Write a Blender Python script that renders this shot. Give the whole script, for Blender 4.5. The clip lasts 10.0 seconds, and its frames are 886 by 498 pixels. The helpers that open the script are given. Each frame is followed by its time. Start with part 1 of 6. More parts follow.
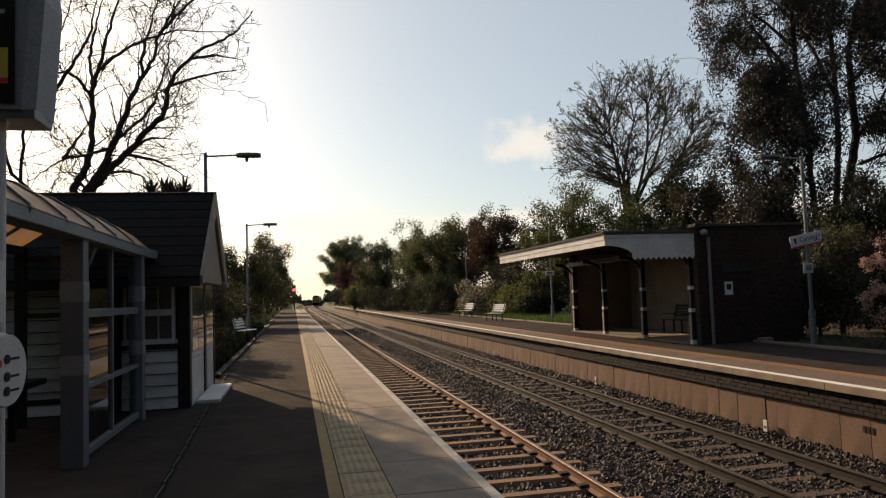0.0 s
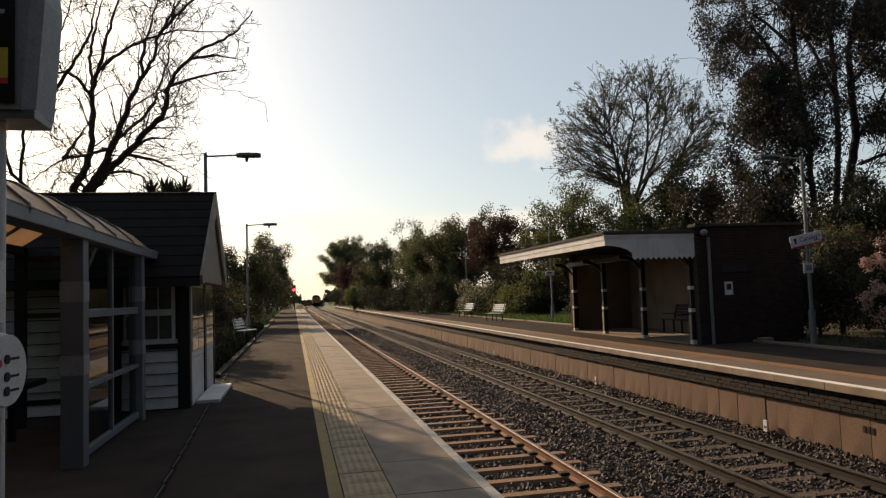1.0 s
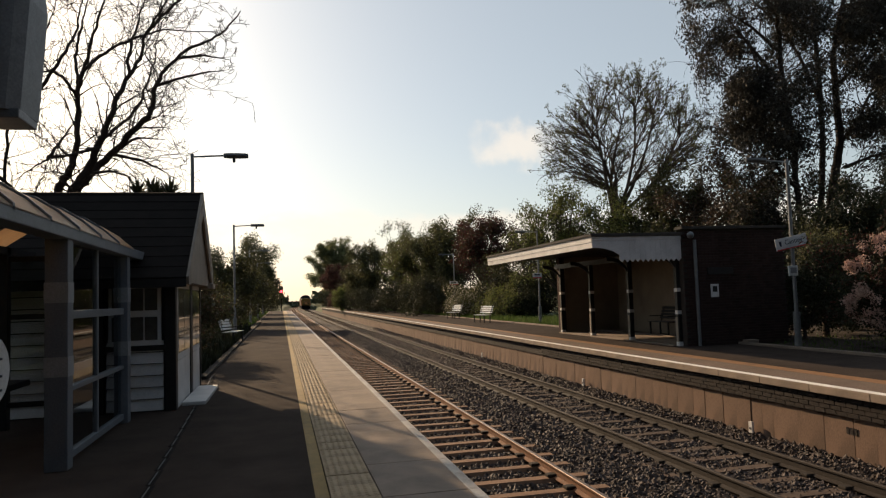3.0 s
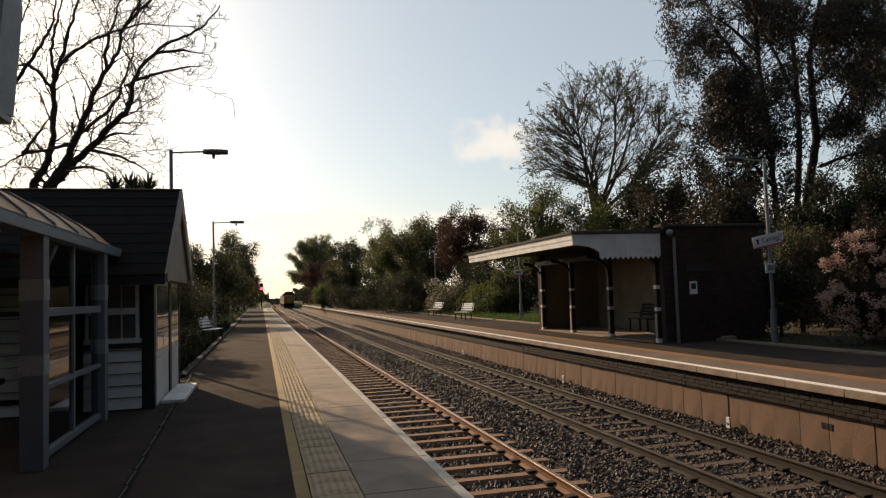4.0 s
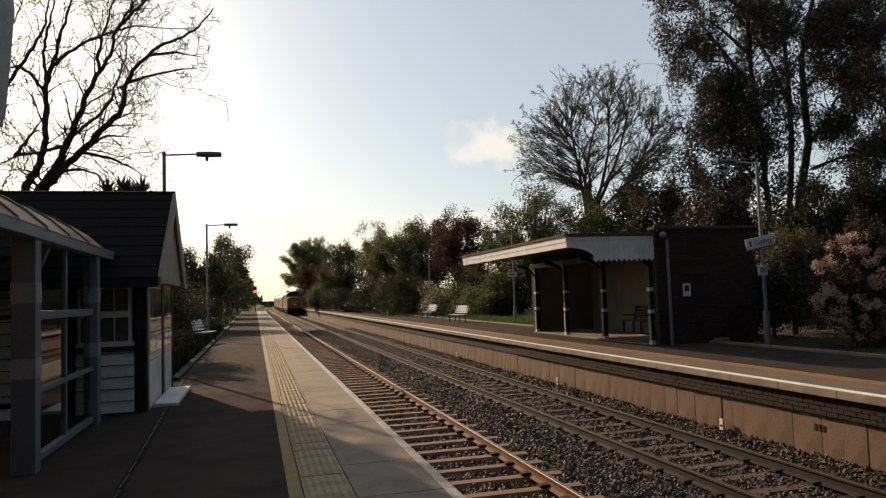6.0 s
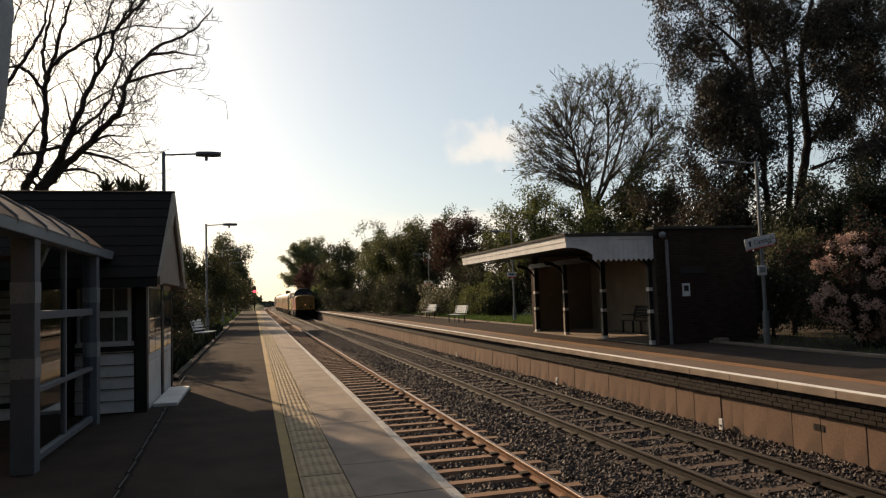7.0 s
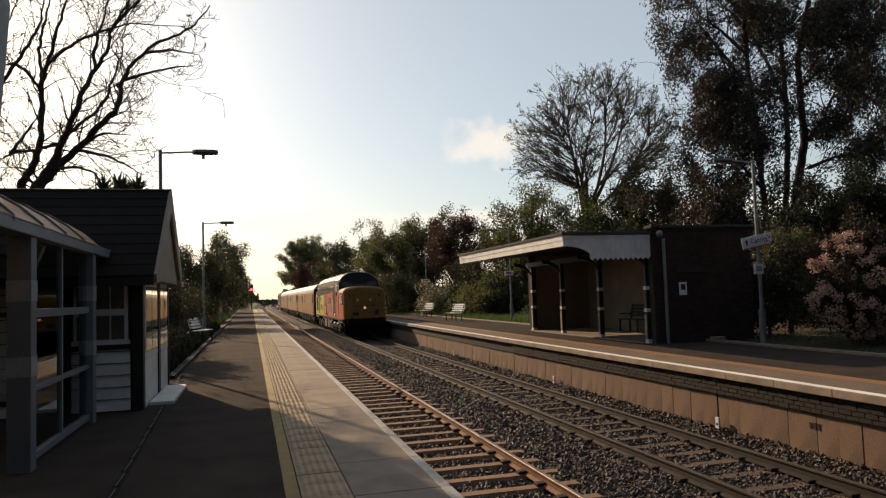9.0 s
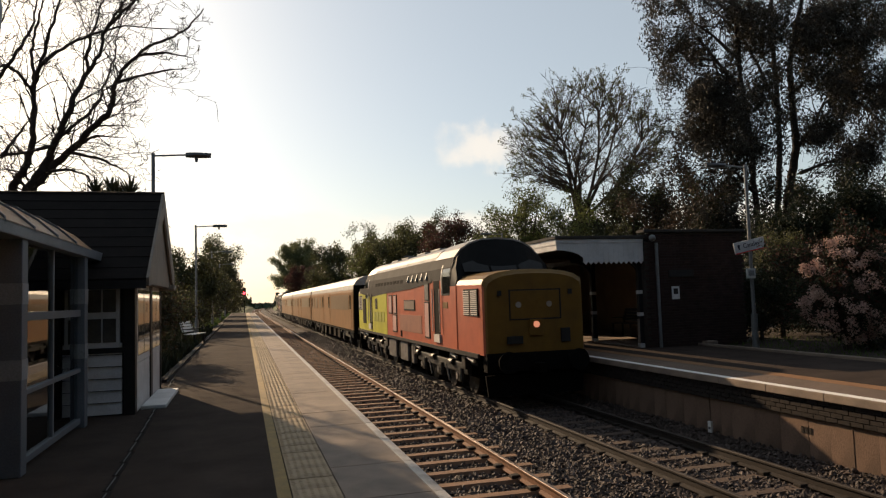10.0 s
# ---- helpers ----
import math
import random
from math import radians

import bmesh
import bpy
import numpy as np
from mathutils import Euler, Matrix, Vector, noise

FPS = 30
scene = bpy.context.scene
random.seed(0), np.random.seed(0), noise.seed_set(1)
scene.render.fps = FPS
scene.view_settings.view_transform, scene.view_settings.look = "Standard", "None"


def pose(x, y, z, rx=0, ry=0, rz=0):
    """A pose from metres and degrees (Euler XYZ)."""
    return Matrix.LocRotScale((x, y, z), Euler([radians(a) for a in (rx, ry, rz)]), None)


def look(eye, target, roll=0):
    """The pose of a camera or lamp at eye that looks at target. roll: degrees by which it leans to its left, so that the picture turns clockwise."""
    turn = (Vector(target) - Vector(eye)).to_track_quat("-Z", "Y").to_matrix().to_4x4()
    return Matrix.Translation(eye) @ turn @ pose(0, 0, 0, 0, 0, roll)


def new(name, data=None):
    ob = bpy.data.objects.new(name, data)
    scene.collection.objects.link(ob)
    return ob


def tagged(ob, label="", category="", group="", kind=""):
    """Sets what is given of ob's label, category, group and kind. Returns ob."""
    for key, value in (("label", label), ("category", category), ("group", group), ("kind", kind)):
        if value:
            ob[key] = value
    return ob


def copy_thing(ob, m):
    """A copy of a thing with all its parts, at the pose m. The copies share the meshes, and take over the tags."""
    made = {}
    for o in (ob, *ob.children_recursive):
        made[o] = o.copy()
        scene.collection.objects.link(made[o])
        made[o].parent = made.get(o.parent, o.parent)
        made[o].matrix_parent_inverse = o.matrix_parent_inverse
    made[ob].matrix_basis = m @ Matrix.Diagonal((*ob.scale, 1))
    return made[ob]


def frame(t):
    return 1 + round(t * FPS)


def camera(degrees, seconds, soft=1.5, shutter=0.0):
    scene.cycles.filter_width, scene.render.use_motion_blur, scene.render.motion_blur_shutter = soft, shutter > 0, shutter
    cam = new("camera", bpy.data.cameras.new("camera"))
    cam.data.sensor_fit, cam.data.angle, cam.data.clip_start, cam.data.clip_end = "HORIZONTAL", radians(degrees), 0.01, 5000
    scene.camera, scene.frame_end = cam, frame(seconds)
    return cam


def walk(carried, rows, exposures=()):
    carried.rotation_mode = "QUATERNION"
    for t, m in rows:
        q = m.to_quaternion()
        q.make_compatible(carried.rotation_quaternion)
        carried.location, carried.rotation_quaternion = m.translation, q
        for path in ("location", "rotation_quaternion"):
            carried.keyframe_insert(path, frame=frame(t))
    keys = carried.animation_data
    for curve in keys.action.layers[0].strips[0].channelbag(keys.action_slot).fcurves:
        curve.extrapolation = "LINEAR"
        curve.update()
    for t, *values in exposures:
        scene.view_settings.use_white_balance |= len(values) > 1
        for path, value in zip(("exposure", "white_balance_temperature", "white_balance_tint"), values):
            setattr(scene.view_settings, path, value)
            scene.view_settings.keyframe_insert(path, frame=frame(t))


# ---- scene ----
# ---- camera ----
cam = camera(64.19, 10.0, soft=1.25, shutter=0.0)
EYE = 1.631


def aim(yaw, pitch, roll):
    return pose(0, 0, EYE, 0, 0, yaw) @ pose(0, 0, 0, 90 + pitch) @ pose(0, 0, 0, 0, 0, roll)


walk(cam, [(t, aim(a, b, c)) for t, a, b, c in (
    (0.0, -12.03, 3.713, -2.005), (1.0, -12.03, 3.713, -2.005), (2.0, -12.03, 3.715, -2.005), (2.5, -12.16, 3.65, -1.997),
    (2.8, -12.32, 3.72, -1.96), (3.0, -13.01, 3.811, -1.889), (3.2, -14.35, 3.83, -1.83), (3.4, -14.6, 3.74, -1.86),
    (4.5, -14.465, 3.471, -1.95), (5.0, -14.679, 3.582, -1.945), (5.5, -14.934, 3.713, -1.985), (6.2, -15.03, 3.72, -1.985),
    (7.0, -15.06, 3.71, -1.975), (7.5, -15.008, 3.70, -1.937), (8.0, -14.955, 3.634, -1.938), (8.5, -15.077, 3.65, -1.905),
    (9.0, -15.284, 3.582, -1.925), (9.5, -15.966, 3.638, -1.881), (10.0, -15.823, 3.872, -1.823))],
    exposures=[(0.0, 0.28), (3.2, 0.28), (4.3, 0.33), (10.0, 0.33)])

# ---- sky and sun ----
SUN_AZ, SUN_EL = -19.9, 22.8
SUN_FROM = Vector((math.sin(radians(SUN_AZ)) * math.cos(radians(SUN_EL)), math.cos(radians(SUN_AZ)) * math.cos(radians(SUN_EL)), math.sin(radians(SUN_EL))))


def make_world():
    w = bpy.data.worlds.new("sky")
    scene.world = w
    w.use_nodes = True
    nt = w.node_tree
    nt.nodes.clear()
    sky = nt.nodes.new("ShaderNodeTexSky")
    sky.sky_type = "NISHITA"
    sky.sun_disc = False
    sky.sun_elevation, sky.sun_rotation = radians(SUN_EL), radians(SUN_AZ)
    sky.air_density, sky.dust_density, sky.ozone_density = 1.0, 1.15, 1.0
    tc = nt.nodes.new("ShaderNodeTexCoord")
    sep = nt.nodes.new("ShaderNodeSeparateXYZ")
    nt.links.new(tc.outputs["Generated"], sep.inputs[0])
    # cloud bank low over the horizon, broken by noise
    mp = nt.nodes.new("ShaderNodeMapping")
    mp.inputs["Scale"].default_value = (2.2, 2.2, 6.0)
    nt.links.new(tc.outputs["Generated"], mp.inputs[0])
    nz = nt.nodes.new("ShaderNodeTexNoise")
    nz.inputs["Scale"].default_value, nz.inputs["Detail"].default_value, nz.inputs["Roughness"].default_value = 2.0, 8.0, 0.6
    nt.links.new(mp.outputs[0], nz.inputs["Vector"])
    h = nt.nodes.new("ShaderNodeMapRange")
    h.inputs["From Min"].default_value, h.inputs["From Max"].default_value = 0.155, 0.105
    h.inputs["To Min"].default_value, h.inputs["To Max"].default_value = -0.3, 0.16
    nt.links.new(sep.outputs["Z"], h.inputs["Value"])
    add = nt.nodes.new("ShaderNodeMath")
    nt.links.new(nz.outputs["Fac"], add.inputs[0])
    nt.links.new(h.outputs[0], add.inputs[1])
    ramp = nt.nodes.new("ShaderNodeMapRange")
    ramp.interpolation_type = "SMOOTHSTEP"
    ramp.inputs["From Min"].default_value, ramp.inputs["From Max"].default_value = 0.52, 0.72
    ramp.inputs["To Max"].default_value = 0.55
    nt.links.new(add.outputs[0], ramp.inputs["Value"])
    # one small drifting cumulus
    d = nt.nodes.new("ShaderNodeVectorMath")
    d.operation = "DISTANCE"
    d.inputs[1].default_value = CLOUD
    wob = nt.nodes.new("ShaderNodeTexNoise")
    wob.inputs["Scale"].default_value, wob.inputs["Detail"].default_value = 22.0, 9.0
    nt.links.new(tc.outputs["Generated"], wob.inputs["Vector"])
    sc = nt.nodes.new("ShaderNodeVectorMath")
    sc.operation = "MULTIPLY_ADD"
    sc.inputs[1].default_value, sc.inputs[2].default_value = (0.1, 0.1, 0.1), (-0.05, -0.05, -0.05)
    nt.links.new(wob.outputs["Color"], sc.inputs[0])
    su = nt.nodes.new("ShaderNodeVectorMath")
    nt.links.new(tc.outputs["Generated"], su.inputs[0])
    nt.links.new(sc.outputs[0], su.inputs[1])
    flat = nt.nodes.new("ShaderNodeVectorMath")
    flat.operation = "MULTIPLY"
    flat.inputs[1].default_value = (1, 1, 2.0)
    nt.links.new(su.outputs[0], flat.inputs[0])
    nt.links.new(flat.outputs[0], d.inputs[0])
    cr = nt.nodes.new("ShaderNodeMapRange")
    cr.interpolation_type = "SMOOTHSTEP"
    cr.inputs["From Min"].default_value, cr.inputs["From Max"].default_value = 0.075, 0.02
    cr.inputs["To Max"].default_value = 0.62
    nt.links.new(d.outputs["Value"], cr.inputs["Value"])
    mx = nt.nodes.new("ShaderNodeMath")
    mx.operation = "MAXIMUM"
    nt.links.new(ramp.outputs[0], mx.inputs[0])
    nt.links.new(cr.outputs[0], mx.inputs[1])
    mix = nt.nodes.new("ShaderNodeMixRGB")
    nt.links.new(mx.outputs[0], mix.inputs[0])
    mix.inputs[2].default_value = (12.0, 10.5, 8.8, 1)
    # thin high veil over the whole sky
    veil = nt.nodes.new("ShaderNodeMixRGB")
    # brighter towards the sun, as thin haze is
    toward = nt.nodes.new("ShaderNodeVectorMath")
    toward.operation = "DOT_PRODUCT"
    toward.inputs[1].default_value = SUN_FROM
    nt.links.new(tc.outputs["Generated"], toward.inputs[0])
    fade = nt.nodes.new("ShaderNodeMapRange")
    fade.inputs["From Min"].default_value, fade.inputs["From Max"].default_value = -0.5, 0.45
    fade.inputs["To Min"].default_value, fade.inputs["To Max"].default_value = 0.03, 0.34
    nt.links.new(toward.outputs["Value"], fade.inputs["Value"])
    nt.links.new(fade.outputs[0], veil.inputs[0])
    nt.links.new(sky.outputs[0], veil.inputs[1])
    veil.inputs[2].default_value = (9.4, 9.9, 9.5, 1)
    nt.links.new(veil.outputs[0], mix.inputs[1])
    bg = nt.nodes.new("ShaderNodeBackground")
    bg.inputs["Strength"].default_value = SKY_POWER
    nt.links.new(mix.outputs[0], bg.inputs["Color"])
    out = nt.nodes.new("ShaderNodeOutputWorld")
    nt.links.new(bg.outputs[0], out.inputs["Surface"])


SKY_POWER = 0.077
CLOUD = (0.325, 0.922, 0.418)
make_world()
sun = new("sun", bpy.data.lights.new("sun", "SUN"))
sun.data.energy, sun.data.angle, sun.data.color = 5.0, radians(0.7), (1.0, 0.72, 0.45)
sun.matrix_world = look(SUN_FROM * 200, (0, 0, 0))


# ---- materials ----
def mat(name, a, b=None, scale=4.0, rough=0.8, metal=0.0, bump=0.15, fine=60.0, spec=0.2, vary=0.0, stretch=(1, 1, 1), grime=0.0, trans=0.0):
    m = bpy.data.materials.new(name)
    m.use_nodes = True
    nt = m.node_tree
    bs = nt.nodes["Principled BSDF"]
    b = b or tuple(v * 0.7 for v in a)
    tc = nt.nodes.new("ShaderNodeTexCoord")
    mp = nt.nodes.new("ShaderNodeMapping")
    mp.inputs["Scale"].default_value = stretch
    nt.links.new(tc.outputs["Object"], mp.inputs[0])
    n1 = nt.nodes.new("ShaderNodeTexNoise")
    n1.inputs["Scale"].default_value, n1.inputs["Detail"].default_value, n1.inputs["Roughness"].default_value = scale, 6.0, 0.65
    n2 = nt.nodes.new("ShaderNodeTexNoise")
    n2.inputs["Scale"].default_value, n2.inputs["Detail"].default_value = fine, 3.0
    nt.links.new(mp.outputs[0], n1.inputs["Vector"])
    nt.links.new(mp.outputs[0], n2.inputs["Vector"])
    r = nt.nodes.new("ShaderNodeMapRange")
    r.inputs["From Min"].default_value, r.inputs["From Max"].default_value = 0.32, 0.68
    nt.links.new(n1.outputs["Fac"], r.inputs["Value"])
    mix = nt.nodes.new("ShaderNodeMixRGB")
    mix.inputs[1].default_value, mix.inputs[2].default_value = (*a, 1), (*b, 1)
    nt.links.new(r.outputs[0], mix.inputs[0])
    col = mix.outputs[0]
    g = nt.nodes.new("ShaderNodeMixRGB")
    g.blend_type = "OVERLAY"
    g.inputs[0].default_value = 0.35
    nt.links.new(col, g.inputs[1])
    nt.links.new(n2.outputs["Fac"], g.inputs[2])
    col = g.outputs[0]
    if vary:
        oi = nt.nodes.new("ShaderNodeObjectInfo")
        ge = nt.nodes.new("ShaderNodeNewGeometry")
        ad = nt.nodes.new("ShaderNodeMath")
        nt.links.new(oi.outputs["Random"], ad.inputs[0])
        nt.links.new(ge.outputs["Random Per Island"], ad.inputs[1])
        vr = nt.nodes.new("ShaderNodeMapRange")
        vr.inputs["From Max"].default_value = 2.0
        vr.inputs["To Min"].default_value, vr.inputs["To Max"].default_value = 1 - vary, 1 + vary
        nt.links.new(ad.outputs[0], vr.inputs["Value"])
        hs = nt.nodes.new("ShaderNodeHueSaturation")
        nt.links.new(vr.outputs[0], hs.inputs["Value"])
        nt.links.new(col, hs.inputs["Color"])
        col = hs.outputs[0]
    if grime:
        n3 = nt.nodes.new("ShaderNodeTexNoise")
        n3.inputs["Scale"].default_value, n3.inputs["Detail"].default_value = 1.3, 9.0
        nt.links.new(tc.outputs["Object"], n3.inputs["Vector"])
        gr = nt.nodes.new("ShaderNodeMapRange")
        gr.inputs["From Min"].default_value, gr.inputs["From Max"].default_value, gr.inputs["To Max"].default_value = 0.5, 0.75, grime
        nt.links.new(n3.outputs["Fac"], gr.inputs["Value"])
        gm = nt.nodes.new("ShaderNodeMixRGB")
        gm.inputs[2].default_value = (0.035, 0.03, 0.025, 1)
        nt.links.new(gr.outputs[0], gm.inputs[0])
        nt.links.new(col, gm.inputs[1])
        col = gm.outputs[0]
    nt.links.new(col, bs.inputs["Base Color"])
    bs.inputs["Roughness"].default_value, bs.inputs["Metallic"].default_value = rough, metal
    bs.inputs["Specular IOR Level"].default_value = spec
    if bump:
        bp = nt.nodes.new("ShaderNodeBump")
        bp.inputs["Strength"].default_value, bp.inputs["Distance"].default_value = bump, 0.02
        nt.links.new(n2.outputs["Fac"], bp.inputs["Height"])
        nt.links.new(bp.outputs[0], bs.inputs["Normal"])
    if trans:
        tr = nt.nodes.new("ShaderNodeBsdfTranslucent")
        nt.links.new(col, tr.inputs["Color"])
        ms = nt.nodes.new("ShaderNodeMixShader")
        ms.inputs[0].default_value = trans
        nt.links.new(bs.outputs[0], ms.inputs[1])
        nt.links.new(tr.outputs[0], ms.inputs[2])
        nt.links.new(ms.outputs[0], nt.nodes["Material Output"].inputs["Surface"])
    return m


def glow(name, colour, power):
    m = bpy.data.materials.new(name)
    m.use_nodes = True
    bs = m.node_tree.nodes["Principled BSDF"]
    bs.inputs["Base Color"].default_value = (*colour, 1)
    bs.inputs["Emission Color"].default_value = (*colour, 1)
    bs.inputs["Emission Strength"].default_value = power
    return m


def glass(name, tint=(0.8, 0.85, 0.85), gloss=1.0):
    """Clear sheet: tinted see-through with a reflection that grows at grazing angles."""
    m = bpy.data.materials.new(name)
    m.use_nodes = True
    nt = m.node_tree
    nt.nodes.remove(nt.nodes["Principled BSDF"])
    tr = nt.nodes.new("ShaderNodeBsdfTransparent")
    tr.inputs["Color"].default_value = (*tint, 1)
    gl = nt.nodes.new("ShaderNodeBsdfGlossy")
    gl.inputs["Color"].default_value = (gloss, gloss, gloss, 1)
    gl.inputs["Roughness"].default_value = 0.02
    fr = nt.nodes.new("ShaderNodeFresnel")
    fr.inputs["IOR"].default_value = 1.52
    ms = nt.nodes.new("ShaderNodeMixShader")
    nt.links.new(fr.outputs[0], ms.inputs[0])
    nt.links.new(tr.outputs[0], ms.inputs[1])
    nt.links.new(gl.outputs[0], ms.inputs[2])
    nt.links.new(ms.outputs[0], nt.nodes["Material Output"].inputs["Surface"])
    return m


M_ASPHALT = mat("asphalt", (0.056, 0.043, 0.036), (0.032, 0.025, 0.0215), 1.2, 0.95, bump=0.35, fine=160, spec=0.04)
M_PATH_BROWN = mat("platform_tarmac", (0.15, 0.105, 0.078), (0.105, 0.075, 0.056), 0.8, 0.85, bump=0.3, fine=140)
M_COPING = mat("coping_concrete", (0.23, 0.178, 0.138), (0.165, 0.13, 0.104), 2.5, 0.8, bump=0.2, fine=120, vary=0.12, grime=0.25)
M_WHITE_LINE = mat("white_line_paint", (0.44, 0.42, 0.39), (0.28, 0.26, 0.24), 6, 0.7, bump=0.1, grime=0.35)
M_WHITE_EDGE = mat("fresh_white_line_paint", (0.76, 0.74, 0.7), (0.6, 0.58, 0.55), 6, 0.7, bump=0.1, grime=0.2)
M_YELLOW_LINE = mat("yellow_line_paint", (0.27, 0.18, 0.06), (0.2, 0.14, 0.055), 5, 0.75, bump=0.15, grime=0.3)
M_ORANGE_LINE = mat("orange_line_paint", (0.24, 0.125, 0.055), (0.17, 0.09, 0.045), 5, 0.75, bump=0.15, grime=0.3)
M_TACTILE = mat("tactile_slab", (0.38, 0.285, 0.175), (0.28, 0.21, 0.135), 3, 0.8, bump=0.15, vary=0.15, grime=0.35)
M_WALL_PLANK = mat("platform_wall_concrete", (0.185, 0.12, 0.086), (0.115, 0.076, 0.056), 1.6, 0.9, bump=0.25, vary=0.2, stretch=(1, 1, 0.5), grime=0.45)
M_DARK_BRICK = mat("dark_brick_course", (0.028, 0.022, 0.019), (0.017, 0.014, 0.0135), 5, 0.9, bump=0.4, vary=0.3)
M_BALLAST = mat("ballast_bed", (0.045, 0.034, 0.03), (0.025, 0.02, 0.018), 14, 0.95, bump=1.0, fine=28)
M_STONE = mat("ballast_stone", (0.082, 0.06, 0.052), (0.03, 0.023, 0.02), 9, 0.7, bump=0.3, vary=0.9, spec=0.3)
M_RAIL_RUST = mat("rail_rust", (0.2, 0.1, 0.055), (0.13, 0.07, 0.045), 8, 0.75, bump=0.25)
M_RAIL_DARK = mat("rail_dark_rust", (0.024, 0.018, 0.015), (0.016, 0.0125, 0.011), 8, 0.7, bump=0.25)
M_RAIL_TOP = mat("rail_worn_steel", (0.3, 0.24, 0.2), (0.2, 0.15, 0.12), 12, 0.42, metal=0.8, bump=0.05)
M_RAIL_DULL = mat("rail_dull_steel", (0.045, 0.035, 0.03), (0.03, 0.024, 0.021), 12, 0.7, metal=0.0, bump=0.05, spec=0.2)
M_SLEEPER_STEEL = mat("rusty_steel_sleeper", (0.24, 0.14, 0.085), (0.17, 0.1, 0.065), 5, 0.8, bump=0.25, vary=0.2, grime=0.3)
M_SLEEPER_CONC = mat("weathered_sleeper", (0.1, 0.07, 0.053), (0.06, 0.043, 0.035), 5, 0.9, bump=0.3, vary=0.25, grime=0.5)
M_CLIP = mat("rail_clip_iron", (0.03, 0.024, 0.02), None, 12, 0.8)
M_GRASS = mat("grass_ground", (0.055, 0.075, 0.022), (0.035, 0.05, 0.018), 3, 0.95, bump=0.8, fine=40)
M_BLADE = mat("grass_blades", (0.09, 0.13, 0.035), (0.055, 0.09, 0.025), 3, 0.8, bump=0, vary=0.35, trans=0.35)
M_SOIL = mat("bed_soil", (0.05, 0.038, 0.028), (0.03, 0.024, 0.02), 4, 0.95, bump=0.7)
M_GREYBLUE = mat("grey_blue_steel_paint", (0.13, 0.142, 0.162), (0.105, 0.116, 0.133), 2.5, 0.5, bump=0.03, grime=0.2)
M_GREYBAND = mat("pale_grey_band", (0.25, 0.26, 0.27), (0.2, 0.21, 0.22), 3, 0.5, bump=0.03, grime=0.2)
M_GREYBEAM = mat("grey_beam_paint", (0.17, 0.18, 0.2), (0.13, 0.14, 0.155), 2, 0.5, bump=0.03, grime=0.25)
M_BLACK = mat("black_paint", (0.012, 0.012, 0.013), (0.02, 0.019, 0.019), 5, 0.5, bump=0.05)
M_WHITE = mat("white_paint", (0.62, 0.61, 0.6), (0.48, 0.47, 0.46), 2.5, 0.55, bump=0.06, grime=0.2)
M_CREAM = mat("cream_wall_paint", (0.21, 0.17, 0.13), (0.165, 0.135, 0.1), 1.5, 0.8, bump=0.1, grime=0.25)
M_ROOF_PANEL = mat("translucent_roof_panel", (0.72, 0.55, 0.38), (0.6, 0.46, 0.32), 1.4, 0.3, bump=0.03, trans=0.65, grime=0.2, spec=0.5)
M_SLATE = mat("dark_roof_tile", (0.015, 0.012, 0.011), (0.009, 0.008, 0.0075), 4, 0.95, bump=0.3, vary=0.25, spec=0.1)
M_BARGE = mat("bargeboard_cream", (0.26, 0.22, 0.18), (0.2, 0.17, 0.14), 3, 0.7, grime=0.3)
M_FELT = mat("canopy_roof_felt", (0.06, 0.055, 0.05), (0.04, 0.037, 0.035), 3, 0.95, bump=0.4)
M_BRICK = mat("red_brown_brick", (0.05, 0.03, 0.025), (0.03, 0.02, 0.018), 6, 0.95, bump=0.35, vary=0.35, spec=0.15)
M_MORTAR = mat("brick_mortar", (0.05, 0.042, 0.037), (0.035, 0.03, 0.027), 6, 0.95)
M_STEEL = mat("galvanised_steel", (0.2, 0.205, 0.21), (0.14, 0.145, 0.15), 6, 0.5, metal=0.4, bump=0.05)
M_LAMP_GREY = mat("lamp_head_grey", (0.1, 0.105, 0.11), (0.08, 0.085, 0.09), 6, 0.4)
M_GLASS = glass("shelter_glass", (0.6, 0.64, 0.64))
M_CLEAR = glass("clear_glass", (0.8, 0.82, 0.82))
M_PANE = glass("window_glass", (0.4, 0.42, 0.42))
M_SCREEN = mat("dark_screen", (0.01, 0.01, 0.01), (0.014, 0.014, 0.014), 3, 0.12, bump=0)
M_AMBER = mat("amber_notice", (0.4, 0.3, 0.04), (0.36, 0.27, 0.04), 3, 0.5, bump=0)
M_RED = mat("red_paint", (0.5, 0.03, 0.03), (0.4, 0.03, 0.03), 3, 0.5, bump=0)
M_INK = mat("dark_lettering", (0.03, 0.03, 0.05), None, 3, 0.6, bump=0)
M_BENCH = mat("pale_bench_metal", (0.62, 0.64, 0.63), (0.5, 0.52, 0.51), 6, 0.45, bump=0.05, grime=0.2)
M_BARK = mat("grey_brown_bark", (0.085, 0.065, 0.05), (0.045, 0.036, 0.03), 5, 0.95, bump=0.8, fine=30)
M_BARK_DARK = mat("dark_bark", (0.045, 0.034, 0.028), (0.028, 0.022, 0.019), 5, 0.95, bump=0.8, fine=30)
M_LEAF = mat("green_leaf", (0.1, 0.102, 0.044), (0.066, 0.07, 0.03), 0.8, 0.6, bump=0, vary=0.5, trans=0.42)
